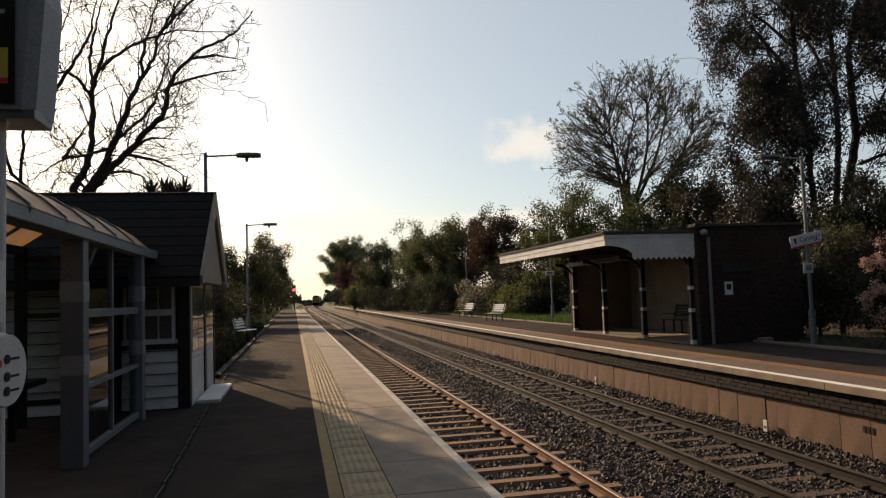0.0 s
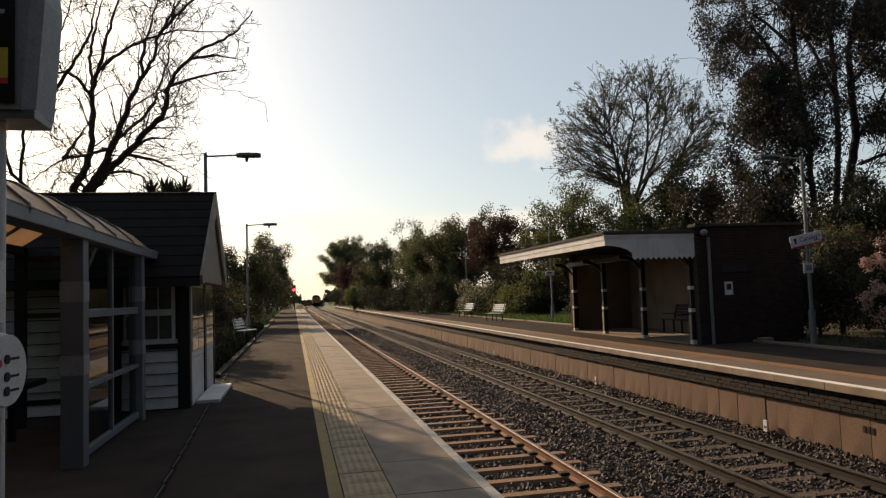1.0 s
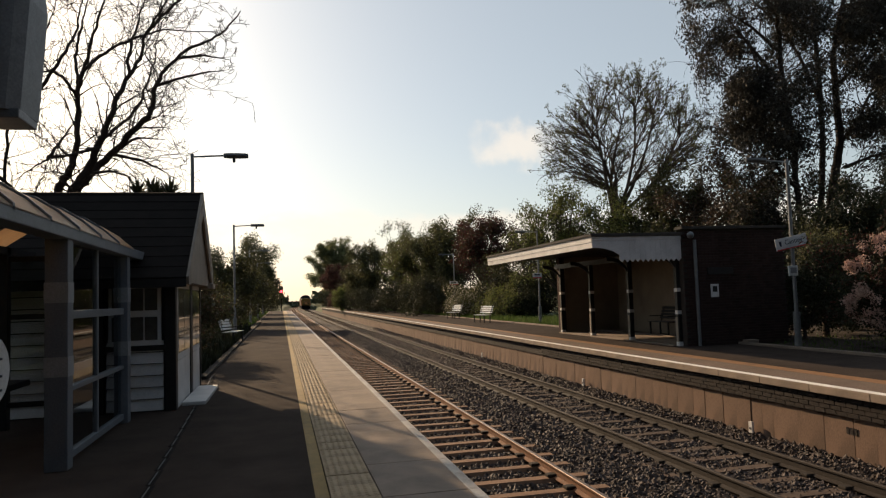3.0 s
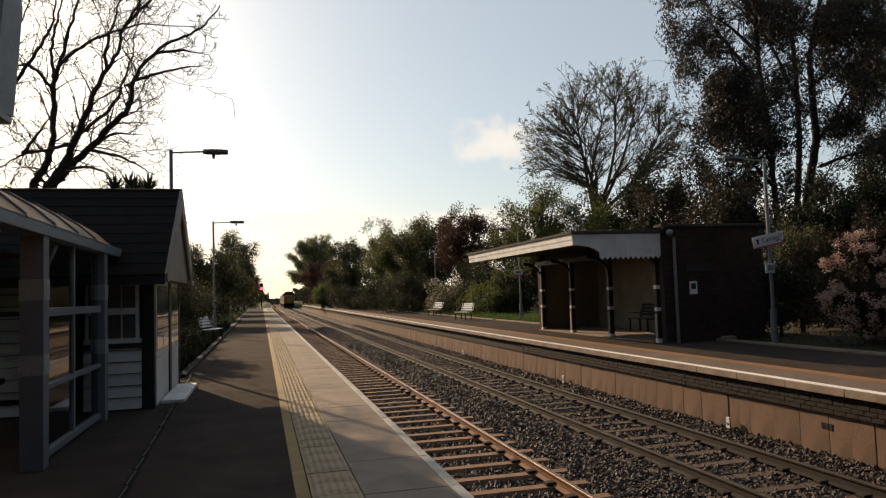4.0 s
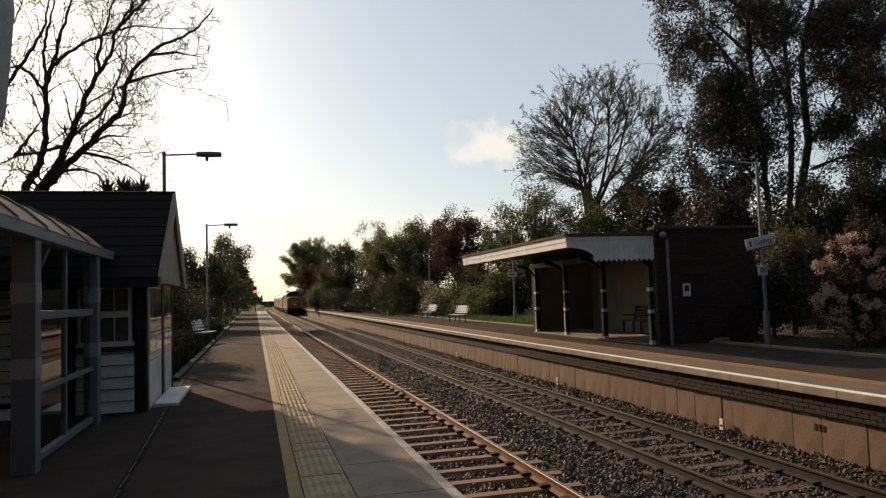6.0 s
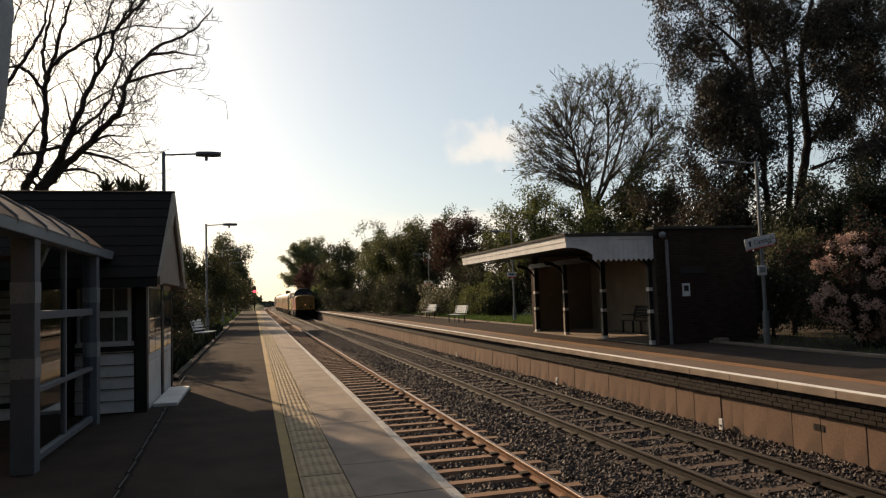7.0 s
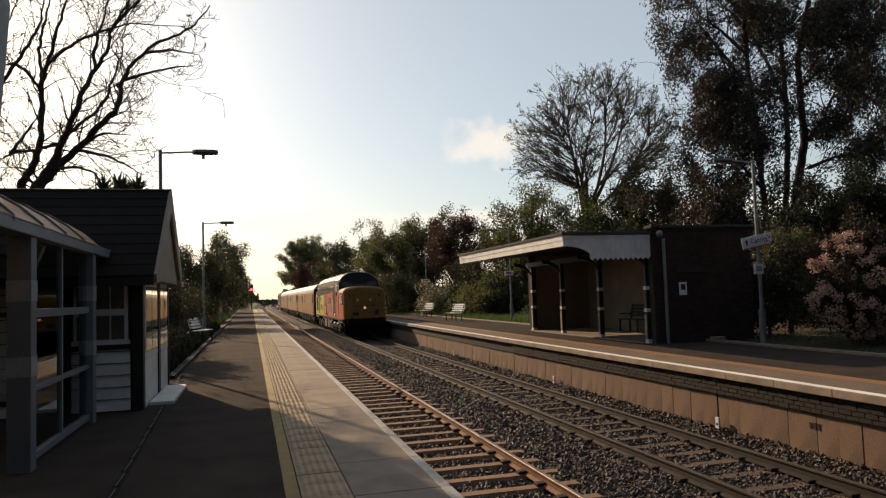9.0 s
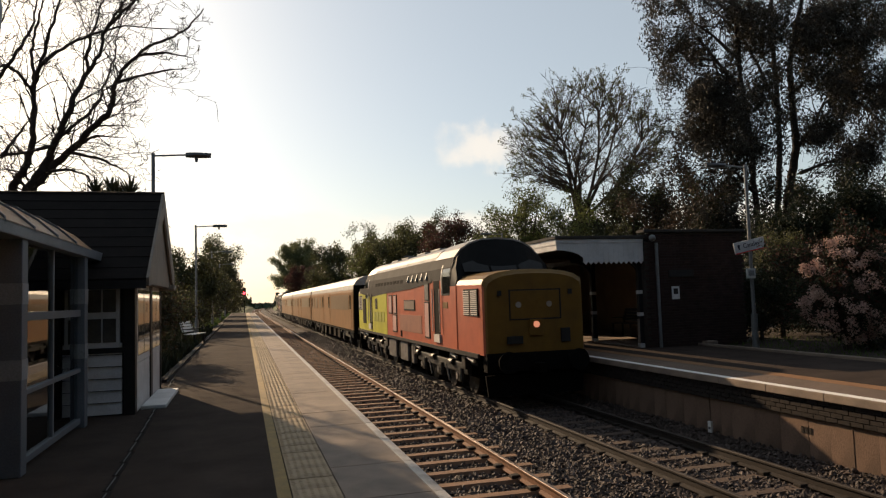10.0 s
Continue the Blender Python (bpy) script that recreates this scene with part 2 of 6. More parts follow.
M_LEAF_LIGHT = mat("fresh_green_leaf", (0.13, 0.15, 0.045), (0.085, 0.1, 0.034), 0.8, 0.6, bump=0, vary=0.45, trans=0.45)
M_LEAF_DARK = mat("dark_green_leaf", (0.05, 0.052, 0.026), (0.032, 0.034, 0.018), 0.8, 0.55, bump=0, vary=0.5, trans=0.32)
M_LEAF_RED = mat("copper_leaf", (0.1, 0.042, 0.032), (0.064, 0.028, 0.023), 0.8, 0.6, bump=0, vary=0.45, trans=0.3)
# darker copy of the leaf green, with shade of hedges and beds painted in
M_LEAF_SHADE = mat("shade_dark_leaf", (0.025, 0.031, 0.014), (0.016, 0.021, 0.01), 0.8, 0.55, bump=0, vary=0.45, trans=0.15)
# leaf green lightened to paint distance haze into the far tree
M_LEAF_HAZED = mat("hazed_far_leaf", (0.17, 0.18, 0.09), (0.12, 0.13, 0.065), 0.8, 0.6, bump=0, vary=0.4, trans=0.5)
M_LEAF_GUM = mat("grey_green_leaf", (0.062, 0.056, 0.044), (0.036, 0.032, 0.026), 0.8, 0.5, spec=0.2, bump=0, vary=0.55, trans=0.22)
M_LEAF_BROWN = mat("browned_leaf", (0.08, 0.053, 0.034), (0.05, 0.034, 0.023), 0.8, 0.6, bump=0, vary=0.4, trans=0.25)
M_PETAL = mat("pink_blossom", (0.6, 0.45, 0.38), (0.46, 0.29, 0.24), 2, 0.6, bump=0, vary=0.35, trans=0.25)
# dark surface of the added wall that blocks sky light out of view
M_SKY_BLOCKER = mat("sky_blocker_dark", (0.03, 0.036, 0.016), (0.016, 0.02, 0.01), 1.5, 0.95, bump=0.8, fine=12, spec=0.05)
M_FAR = mat("far_woodland", (0.06, 0.07, 0.04), (0.045, 0.05, 0.032), 0.2, 0.95, bump=0, vary=0.4)
# warning yellow, its colour darkened for the shaded nose facing away from the sun
M_YELLOW = mat("shade_dimmed_yellow", (0.185, 0.1, 0.019), (0.14, 0.074, 0.015), 2.5, 0.45, bump=0.02, grime=0.3)
M_ORANGE = mat("orange_red_paint", (0.46, 0.13, 0.07), (0.37, 0.1, 0.056), 2, 0.4, bump=0.02, grime=0.2)
M_LIME = mat("lime_yellow_paint", (0.52, 0.5, 0.06), (0.42, 0.4, 0.055), 2, 0.4, bump=0.02, grime=0.2)
M_LETTER = mat("faded_lettering", (0.3, 0.3, 0.06), (0.36, 0.34, 0.06), 2, 0.5, bump=0)
M_LOCO_GREY = mat("loco_grey_paint", (0.04, 0.038, 0.036), (0.028, 0.027, 0.026), 2, 0.8, bump=0.02, spec=0.06, grime=0.2)
M_LOCO_ROOF = mat("loco_roof_grey", (0.3, 0.29, 0.27), (0.22, 0.21, 0.2), 2, 0.5, bump=0.05, grime=0.4)
M_PINK = mat("faded_pink_panel", (0.5, 0.3, 0.26), (0.42, 0.25, 0.22), 2, 0.5, bump=0.02)
M_COACH = mat("coach_yellow_paint", (0.33, 0.17, 0.068), (0.26, 0.135, 0.055), 1.5, 0.4, bump=0.02, grime=0.25)
M_TAN = mat("tan_window_plate", (0.24, 0.16, 0.09), (0.19, 0.13, 0.075), 2, 0.35, bump=0.02)
M_COACH_ROOF = mat("coach_roof_grey", (0.5, 0.47, 0.42), (0.4, 0.37, 0.33), 2, 0.45, bump=0.03, grime=0.3)
M_UNDER = mat("sooty_underframe", (0.005, 0.0045, 0.004), (0.008, 0.007, 0.006), 5, 0.9, bump=0.2, spec=0.05)
M_UNDER_LIGHT = mat("dusty_bogie_steel", (0.042, 0.035, 0.031), (0.018, 0.016, 0.014), 9, 0.5, metal=0.4, bump=0.3)
M_GRILLE = mat("silver_grille", (0.62, 0.57, 0.52), (0.5, 0.46, 0.42), 5, 0.5, metal=0.1, bump=0.05)
M_WINDOW_DARK = mat("dark_cab_glass", (0.012, 0.013, 0.014), (0.018, 0.019, 0.02), 3, 0.06, bump=0)
# grey-tan pane colour stands in for curtains and the lit room behind
M_LIT_PANE = mat("lit_room_pane", (0.1, 0.092, 0.08), (0.045, 0.042, 0.04), 2.5, 0.12, bump=0, spec=0.5)
M_FADED = mat("faded_orange_paint", (0.3, 0.13, 0.085), (0.24, 0.105, 0.07), 3, 0.5, bump=0.02, grime=0.3)
M_CAB_BLACK = mat("cab_black_paint", (0.008, 0.0078, 0.0076), (0.006, 0.0058, 0.0057), 2, 0.6, bump=0.02, spec=0.1, grime=0.2)
M_TANK = mat("pale_tank_paint", (0.17, 0.155, 0.145), (0.08, 0.072, 0.066), 6, 0.5, bump=0.1, grime=0.5)
M_FRAME_STEEL = mat("oily_bogie_frame", (0.011, 0.01, 0.009), (0.006, 0.0055, 0.005), 7, 0.45, bump=0.3, spec=0.4)
M_PLATE = mat("nameplate_bronze", (0.2, 0.14, 0.1), (0.14, 0.1, 0.075), 4, 0.5, bump=0.1)
M_PALE_FLOWER = mat("pale_shrub_flower", (0.5, 0.46, 0.38), (0.38, 0.34, 0.27), 2, 0.6, bump=0, vary=0.3, trans=0.3)
M_HEADLIGHT = glow("headlight", (1.0, 0.36, 0.2), 0.5)
M_MARKER = mat("marker_lens", (0.36, 0.32, 0.26), (0.28, 0.24, 0.2), 3, 0.2, bump=0)
M_SIGNAL = glow("signal_red", (1.0, 0.02, 0.03), 18.0)


# ---- mesh helpers ----
def obj(name, bm, material, parent=None, label="", smooth=False):
    me = bpy.data.meshes.new(name)
    bmesh.ops.recalc_face_normals(bm, faces=bm.faces)
    bm.to_mesh(me)
    bm.free()
    if smooth:
        for p in me.polygons:
            p.use_smooth = True
    me.materials.append(material)
    ob = new(name, me)
    if parent:
        ob.parent = parent
    if label:
        ob["label"] = label
    return ob


def part(name, bm, material, parent, label="", smooth=False):
    return obj(name, bm, material, parent, label, smooth)


def raw(name, verts, faces, material, parent=None, smooth=False):
    me = bpy.data.meshes.new(name)
    me.from_pydata([tuple(v) for v in verts], [], [tuple(f) for f in faces])
    me.materials.append(material)
    if smooth:
        me.polygons.foreach_set("use_smooth", [True] * len(me.polygons))
    ob = new(name, me)
    if parent:
        ob.parent = parent
    return ob


def thing(name, label, category, m=None, group="", kind=""):
    e = new(name)
    e.empty_display_size = 0.2
    if m is not None:
        e.matrix_basis = m
    return tagged(e, label, category, group, kind)


def box(x0, x1, y0, y1, z0, z1, bevel=0.0, bm=None):
    bm = bm or bmesh.new()
    r = bmesh.ops.create_cube(bm, size=1.0)
    for v in r["verts"]:
        v.co = Vector(((x0 + x1) / 2 + v.co.x * (x1 - x0), (y0 + y1) / 2 + v.co.y * (y1 - y0), (z0 + z1) / 2 + v.co.z * (z1 - z0)))
    if bevel:
        es = list({e for v in r["verts"] for e in v.link_edges})
        bmesh.ops.bevel(bm, geom=es, offset=bevel, segments=2, affect="EDGES", profile=0.6)
    return bm


def rod(p, q, r, r2=None, n=12, bm=None):
    bm = bm or bmesh.new()
    p, q = Vector(p), Vector(q)
    m = Matrix.Translation((p + q) / 2) @ (q - p).to_track_quat("Z", "Y").to_matrix().to_4x4()
    bmesh.ops.create_cone(bm, cap_ends=True, segments=n, radius1=r, radius2=r if r2 is None else r2, depth=(q - p).length, matrix=m)
    return bm


def prism(poly, axis, a, b, bm=None):
    """A polygon drawn in the two other axes (in x, y, z order), pushed from a to b along axis."""
    bm = bm or bmesh.new()

    def place(u, v, w):
        return {"x": (w, u, v), "y": (u, w, v), "z": (u, v, w)}[axis]
    lo = [bm.verts.new(place(u, v, a)) for u, v in poly]
    hi = [bm.verts.new(place(u, v, b)) for u, v in poly]
    bm.faces.new(lo)
    bm.faces.new(hi[::-1])
    for i in range(len(poly)):
        j = (i + 1) % len(poly)
        bm.faces.new((lo[i], lo[j], hi[j], hi[i]))
    return bm


def loft(rings, cap=True, bm=None):
    bm = bm or bmesh.new()
    vs = [[bm.verts.new(p) for p in r] for r in rings]
    for a, b in zip(vs, vs[1:]):
        for i in range(len(a)):
            j = (i + 1) % len(a)
            bm.faces.new((a[i], a[j], b[j], b[i]))
    if cap:
        bm.faces.new(vs[0])
        bm.faces.new(vs[-1][::-1])
    return bm


def ball(c, r, sub=2, squash=(1, 1, 1), bm=None):
    bm = bm or bmesh.new()
    bmesh.ops.create_icosphere(bm, subdivisions=sub, radius=1, matrix=Matrix.Translation(c) @ Matrix.Diagonal((r * squash[0], r * squash[1], r * squash[2], 1)))
    return bm


# ---- the plan ----
NEAR_TRACK, FAR_TRACK = 3.253, 6.625
RAIL, FAR_RAIL = -0.994, -0.94
HALF = 0.7525
FAR_Z = 0.04
NEAR_END, FAR_END = 124.0, 150.0


def bend(y):
    """How far the line swings to the east beyond the station."""
    return max(0.0, y - 165.0) ** 2 / 7500.0


# ---- ground and platforms ----
def build_ground():
    prof = [(-900, -0.06), (-60, -0.06), (-1.0, -0.06), (0.4, -0.3), (1.5, -1.38), (8.7, -1.38), (9.6, -0.4), (10.4, -0.03), (60, -0.03), (900, -0.03)]
    ys = [-80, -20, 0, 30, 60, 90, 125, 165, 200, 240, 280, 330, 400, 600, 1600]
    vs, fs = [], []
    for y in ys:
        for x, z in prof:
            vs.append((x + (bend(min(y, 400)) if abs(x) < 50 else 0), y, z))
    n = len(prof)
    for i in range(len(ys) - 1):
        for j in range(n - 1):
            fs.append((i * n + j, i * n + j + 1, (i + 1) * n + j + 1, (i + 1) * n + j))
    tagged(raw("ground", vs, fs, M_GRASS), "rough grassy ground beside the railway line", "ground", kind="structure")


build_ground()


def build_sky_blocker():
    """Added unseen wall behind and beside the viewer; it holds back sky light."""
    path_ = [(-18, 6), (-20, -10), (-16, -24), (-4, -28), (10, -28), (24, -24), (28, -8), (26, 5)]
    pts = []
    for a, b in zip(path_, path_[1:]):
        for k in range(10):
            pts.append((a[0] + (b[0] - a[0]) * k / 10, a[1] + (b[1] - a[1]) * k / 10))
    vs, fs, n = [], [], 12
    for i, (x, y) in enumerate(pts):
        top = 17 + 4 * noise.noise((i * 0.4, 0, 5))
        for j in range(n):
            z = -0.1 + top * j / (n - 1)
            w = 1.2 * noise.noise((x * 0.5, y * 0.5, z * 0.6))
            vs.append((x + w, y + w, z))
    for i in range(len(pts) - 1):
        for j in range(n - 1):
            fs.append((i * n + j, i * n + j + 1, (i + 1) * n + j + 1, (i + 1) * n + j))
    tagged(raw("wall_sky_blocker", vs, fs, M_SKY_BLOCKER), "added unseen dark wall blocking sky light behind the viewer", "tree belt", kind="structure")


build_sky_blocker()

near_platform = thing("near_platform", "tarmac station platform with a white painted edge", "platform", kind="structure")
part("tarmac", box(-6.5, 0.25, -25, NEAR_END, -1.3, 0.0), M_ASPHALT, near_platform)
part("yellow_line", box(0.25, 0.365, -25, NEAR_END, -1.3, 0.004), M_YELLOW_LINE, near_platform, "worn yellow painted line")
part("tactile_bed", box(0.365, 0.79, -25, NEAR_END, -1.3, -0.012), M_ASPHALT, near_platform)
part("wall_core", box(0.79, 1.62, -25, NEAR_END, -1.35, -0.09), M_DARK_BRICK, near_platform)

far_platform = thing("far_platform", "tarmac station platform with concrete plank face and white edge", "platform", kind="structure")
part("tarmac", box(9.44, 12.35, -25, FAR_END, -0.6, FAR_Z - 0.004), M_ASPHALT, far_platform)
part("brown_strip", box(8.36, 9.12, -25, FAR_END, -0.6, FAR_Z), M_PATH_BROWN, far_platform, "brown tarmac strip along the platform edge")
part("orange_line", box(9.12, 9.44, -25, FAR_END, -0.6, FAR_Z + 0.003), M_ORANGE_LINE, far_platform, "worn orange-brown band")
part("white_line", box(8.2, 8.36, -25, FAR_END, -0.04, FAR_Z + 0.003), M_WHITE_EDGE, far_platform, "white painted edge line")
part("wall_core", box(8.5, 9.9, -25, FAR_END, -1.4, -0.1), M_WALL_PLANK, far_platform)
part("brick_course", box(8.3, 8.5, -25, FAR_END, -0.4, -0.085), M_DARK_BRICK, far_platform, "dark brick corbel course")
part("back_kerb", box(12.35, 12.5, -25, FAR_END, -0.3, FAR_Z + 0.06, 0.015), M_COPING, far_platform, "low concrete kerb")


# ---- track ----
def rail_line(name, centre, side, track, web):
    ys = [-30, 60, 120] + list(range(165, 400, 15)) + [420]
    c = centre + side * HALF
    top = RAIL if centre == NEAR_TRACK else FAR_RAIL
    foot = [(-0.07, -0.159), (0.07, -0.159), (0.07, -0.147), (0.012, -0.125), (0.012, -0.045), (0.035, -0.03), (0.035, -0.006), (-0.035, -0.006), (-0.035, -0.03), (-0.012, -0.045), (-0.012, -0.125), (-0.07, -0.147)]
    rail = part("rail", loft([[(c + bend(y) + u, y, top + v) for u, v in foot] for y in ys]), web, track)
    part("rail_head", loft([[(c + bend(y) + u, y, top + v) for u, v in ((-0.031, -0.007), (0.031, -0.007), (0.027, 0), (-0.027, 0))] for y in ys]), M_RAIL_TOP if track.name.startswith("near") else M_RAIL_DULL, rail, "polished running surface")


def build_track(name, centre, steel, label, web):
    track = thing(name, label, "railway track", kind="structure")
    rail_line(name, centre, -1, track, web)
    rail_line(name, centre, 1, track, web)
    return track


near_track = build_track("near_track", NEAR_TRACK, True, "railway track with rusty rails on steel sleepers", M_RAIL_RUST)
far_track = build_track("far_track", FAR_TRACK, False, "railway track with dark rails on weathered sleepers", M_RAIL_DARK)


def build_ballast():
    xs = [1.5, 1.9, 2.2, 2.5, 3.2, 4.0, 4.35, 4.7, 5.0, 5.3, 5.6, 5.9, 6.6, 7.4, 7.7, 8.0, 8.3, 8.6]
    hs = [0.0, -0.02, -0.03, -0.05, -0.05, -0.05, -0.03, 0.0, 0.03, 0.04, 0.04, 0.02, 0.014, 0.014, 0.03, 0.06, 0.12, 0.14]
    ys = list(np.arange(-10, 45, 0.5)) + list(np.arange(45, 160, 2.5)) + list(range(165, 400, 10)) + [420]
    vs, fs = [], []
    for y in ys:
        for x, h in zip(xs, hs):
            vs.append((x + bend(y), y, RAIL - 0.165 + h + 0.03 * noise.noise((x * 1.7, y * 1.3, 0))))
    n = len(xs)
    for i in range(len(ys) - 1):
        for j in range(n - 1):
            fs.append((i * n + j, i * n + j + 1, (i + 1) * n + j + 1, (i + 1) * n + j))
    ob = raw("ballast", vs, fs, M_BALLAST)
    return tagged(ob, "bed of dark crushed stone ballast under the tracks", "ballast", kind="structure"), xs, hs


ballast, BX, BH = build_ballast()


# ---- the timber hut ----
def build_hut():
    hut = thing("platform_hut", "small white weatherboarded hut with dark tiled roof", "hut")
    W, E, S, N = -6.2, -1.63, 11.8, 15.2
    part("core", prism([(S + 0.03, 0), (N - 0.03, 0), (N - 0.03, 2.0), (13.55, 3.36), (S + 0.03, 2.0)], "x", W + 0.03, E - 0.05), M_BLACK, hut)
    # front boards, under the windows and round them
    z = 0.02
    while z < 0.93:
        part("weatherboard", prism([(S + 0.03, z), (S - 0.04, z), (S - 0.008, z + 0.165), (S + 0.03, z + 0.165)], "x", W, E - 0.17), M_WHITE, hut)
        z += 0.18
    while z < 1.95:
        part("weatherboard", prism([(S + 0.03, z), (S - 0.04, z), (S - 0.008, z + 0.165), (S + 0.03, z + 0.165)], "x", W, -3.3), M_WHITE, hut)
        z += 0.18
    part("corner_post", box(E - 0.14, E + 0.02, S - 0.05, S + 0.16, 0, 2.02, 0.008), M_BLACK, hut, "black painted corner post")
    part("sill_rail", box(-3.3, E - 0.14, S - 0.06, S + 0.03, 0.94, 1.02, 0.006), M_BLACK, hut, "black painted sill rail")
    for x0, x1 in ((-2.32, -1.83), (-2.9, -2.38)):
        w = part("window", box(x0, x1, S - 0.035, S + 0.04, 1.02, 1.96), M_WHITE, hut, "white framed sash window")
        for a, b in ((x0 + 0.05, (x0 + x1) / 2 - 0.012), ((x0 + x1) / 2 + 0.012, x1 - 0.05)):
            for c, d in ((1.1, 1.46), (1.56, 1.9)):
                part("pane", box(a, b, S - 0.045, S - 0.03, c, d), M_LIT_PANE, w, "window pane coloured for curtain and lit interior")
    # side toward the track: two glazed bays between black posts
    for y0, y1 in ((12.02, 13.55), (13.85, 15.1)):
        w = part("side_window", box(E - 0.05, E + 0.012, y0, y1, 0.75, 1.98), M_WHITE, hut, "white framed side window")
        for k in range(2):
            a = y0 + 0.06 + k * (y1 - y0 - 0.06) / 2
            b = a + (y1 - y0 - 0.18) / 2
            part("pane", box(E, E + 0.02, a, b, 0.86, 1.9), M_PANE, w)
        part("side_panel", box(E - 0.05, E + 0.008, y0, y1, 0.0, 0.74), M_WHITE, hut, "white boarded panel")
    for y0, y1 in ((13.56, 13.84), (15.1, 15.22)):
        part("side_post", box(E - 0.06, E + 0.03, y0, y1, 0, 2.02, 0.008), M_BLACK, hut, "black painted post")
    # roof
    part("roof_deck", prism([(11.4, 1.98), (11.36, 2.04), (13.55, 3.64), (15.3, 2.26), (15.28, 2.16), (13.55, 3.46)], "x", W - 0.3, -1.4), M_SLATE, hut, "dark tiled pitched roof")
    for k in range(9):
        y = 11.34 + k * 0.243
        zz = 2.05 + (y - 11.36) * 1.6 / 2.19
        part("tile_course", prism([(y, zz + 0.005), (y, zz + 0.02), (y + 0.26, zz + 0.008 + 0.26 * 0.73), (y + 0.26, zz + 0.26 * 0.73)], "x", W - 0.3, -1.4), M_SLATE, hut)
    part("ridge_tile", rod((W - 0.3, 13.55, 3.61), (-1.36, 13.55, 3.61), 0.07, n=8), M_SLATE, hut)
    part("bargeboard", prism([(11.38, 1.94), (11.34, 2.06), (13.55, 3.68), (15.34, 2.28), (15.34, 2.0), (15.1, 2.0), (13.55, 3.26), (11.62, 1.94)], "x", -1.4, -1.36), M_BARGE, hut, "pale painted gable board")
    part("gable_boarding", prism([(11.6, 1.98), (15.25, 1.98), (15.25, 2.1), (13.55, 3.4)], "x", -1.63, -1.42), M_BARGE, hut, "faded boarded gable")
    part("fascia", box(W - 0.3, -1.4, 11.33, 11.36, 1.9, 2.03), M_BLACK, hut, "black eaves board")
    part("rear_gutter", box(-1.6, -1.33, 14.9, 15.42, 1.93, 2.04, 0.02), M_BARGE, hut, "pale gutter box")
    step = box(-1.59, -1.22, 12.2, 14.5, 0.0, 0.06, 0.012)
    tagged(obj("door_step", step, M_WHITE), "worn whitewashed concrete step beside the hut", "step")


build_hut()


# ---- the waiting shelter on the near platform ----
def build_shelter():
    sh = thing("waiting_shelter", "grey-blue steel waiting shelter with glazed sides and curved roof", "shelter")
    X0, X1 = -2.34, -2.12
    for y in (7.9, 10.78):
        p = part("post", box(X0, X1, y, y + 0.2, 0, 2.36, 0.01), M_GREYBLUE, sh)
        for a, b in ((0.94, 1.14), (1.69, 1.9)):
            part("band", box(X0 - 0.004, X1 + 0.004, y - 0.004, y + 0.204, a, b), M_GREYBAND, p, "pale grey visibility band")
    part("front_beam", box(X0 + 0.02, X1 + 0.03, 1.5, 12.45, 2.34, 2.475, 0.012), M_GREYBEAM, sh)
    for y in (8.1,):
        for z0, z1 in ((1.52, 1.61), (0.06, 0.13), (0.76, 0.81)):
            part("glazing_rail", box(-2.25, -2.17, y, y + (2.68 if y > 5 else 3.1), z0, z1, 0.004), M_GREYBLUE, sh)
        part("mullion", box(-2.24, -2.19, y + 1.3, y + 1.35, 0.1, 2.34), M_GREYBEAM, sh)
    g = part("glass_pane", box(-2.218, -2.21, 8.1, 10.78, 0.12, 2.34), M_GLASS, sh, "reflective clear glazing")
    g.visible_shadow = False
    # end screen
    for x in (-3.0, -3.7):
        part("end_frame", box(x - 0.035, x + 0.035, 10.84, 10.92, 0, 2.34), M_BLACK, sh)
    for z in (0.3, 1.5, 2.3):
        part("end_rail", box(-3.7, -2.34, 10.85, 10.91, z, z + 0.07), M_BLACK, sh)
    e = part("end_glass", box(-3.7, -2.34, 10.876, 10.884, 0.3, 2.3), M_CLEAR, sh)
    e.visible_shadow = False
    part("perch_seat", box(-3.62, -3.3, 5.4, 10.6, 0.62, 0.7, 0.02), M_BLACK, sh, "black perch seat")
    part("seat_bracket", box(-3.5, -3.42, 9.8, 9.86, 0.0, 0.62), M_BLACK, sh)
    part("back_rest", box(-3.66, -3.6, 5.4, 10.6, 0.82, 0.98, 0.02), M_BLACK, sh)
    for y in (4.7, 7.9, 10.8):
        part("back_post", box(-3.78, -3.66, y, y + 0.14, 0, 2.5), M_BLACK, sh)
    part("back_beam", box(-3.8, -3.66, 1.5, 12.3, 2.4, 2.5), M_BLACK, sh)
    # curved roof in panels between bars
    arc = [(-2.09, 2.47), (-2.3, 2.66), (-2.52, 2.8), (-2.78, 2.87), (-3.1, 2.87), (-3.45, 2.76), (-3.84, 2.5)]
    thick = arc + [(x, z - 0.015) for x, z in reversed(arc)]
    y = 1.5
    while y < 11.1:
        part("roof_panel", prism(thick, "y", y + 0.02, y + 0.94), M_ROOF_PANEL, sh, "tan translucent roof sheet")
        part("roof_bar", prism([(x, z + 0.03) for x, z in arc] + [(x, z - 0.05) for x, z in reversed(arc)], "y", y - 0.03, y + 0.02), M_GREYBLUE, sh)
        y += 0.96
    return sh


build_shelter()


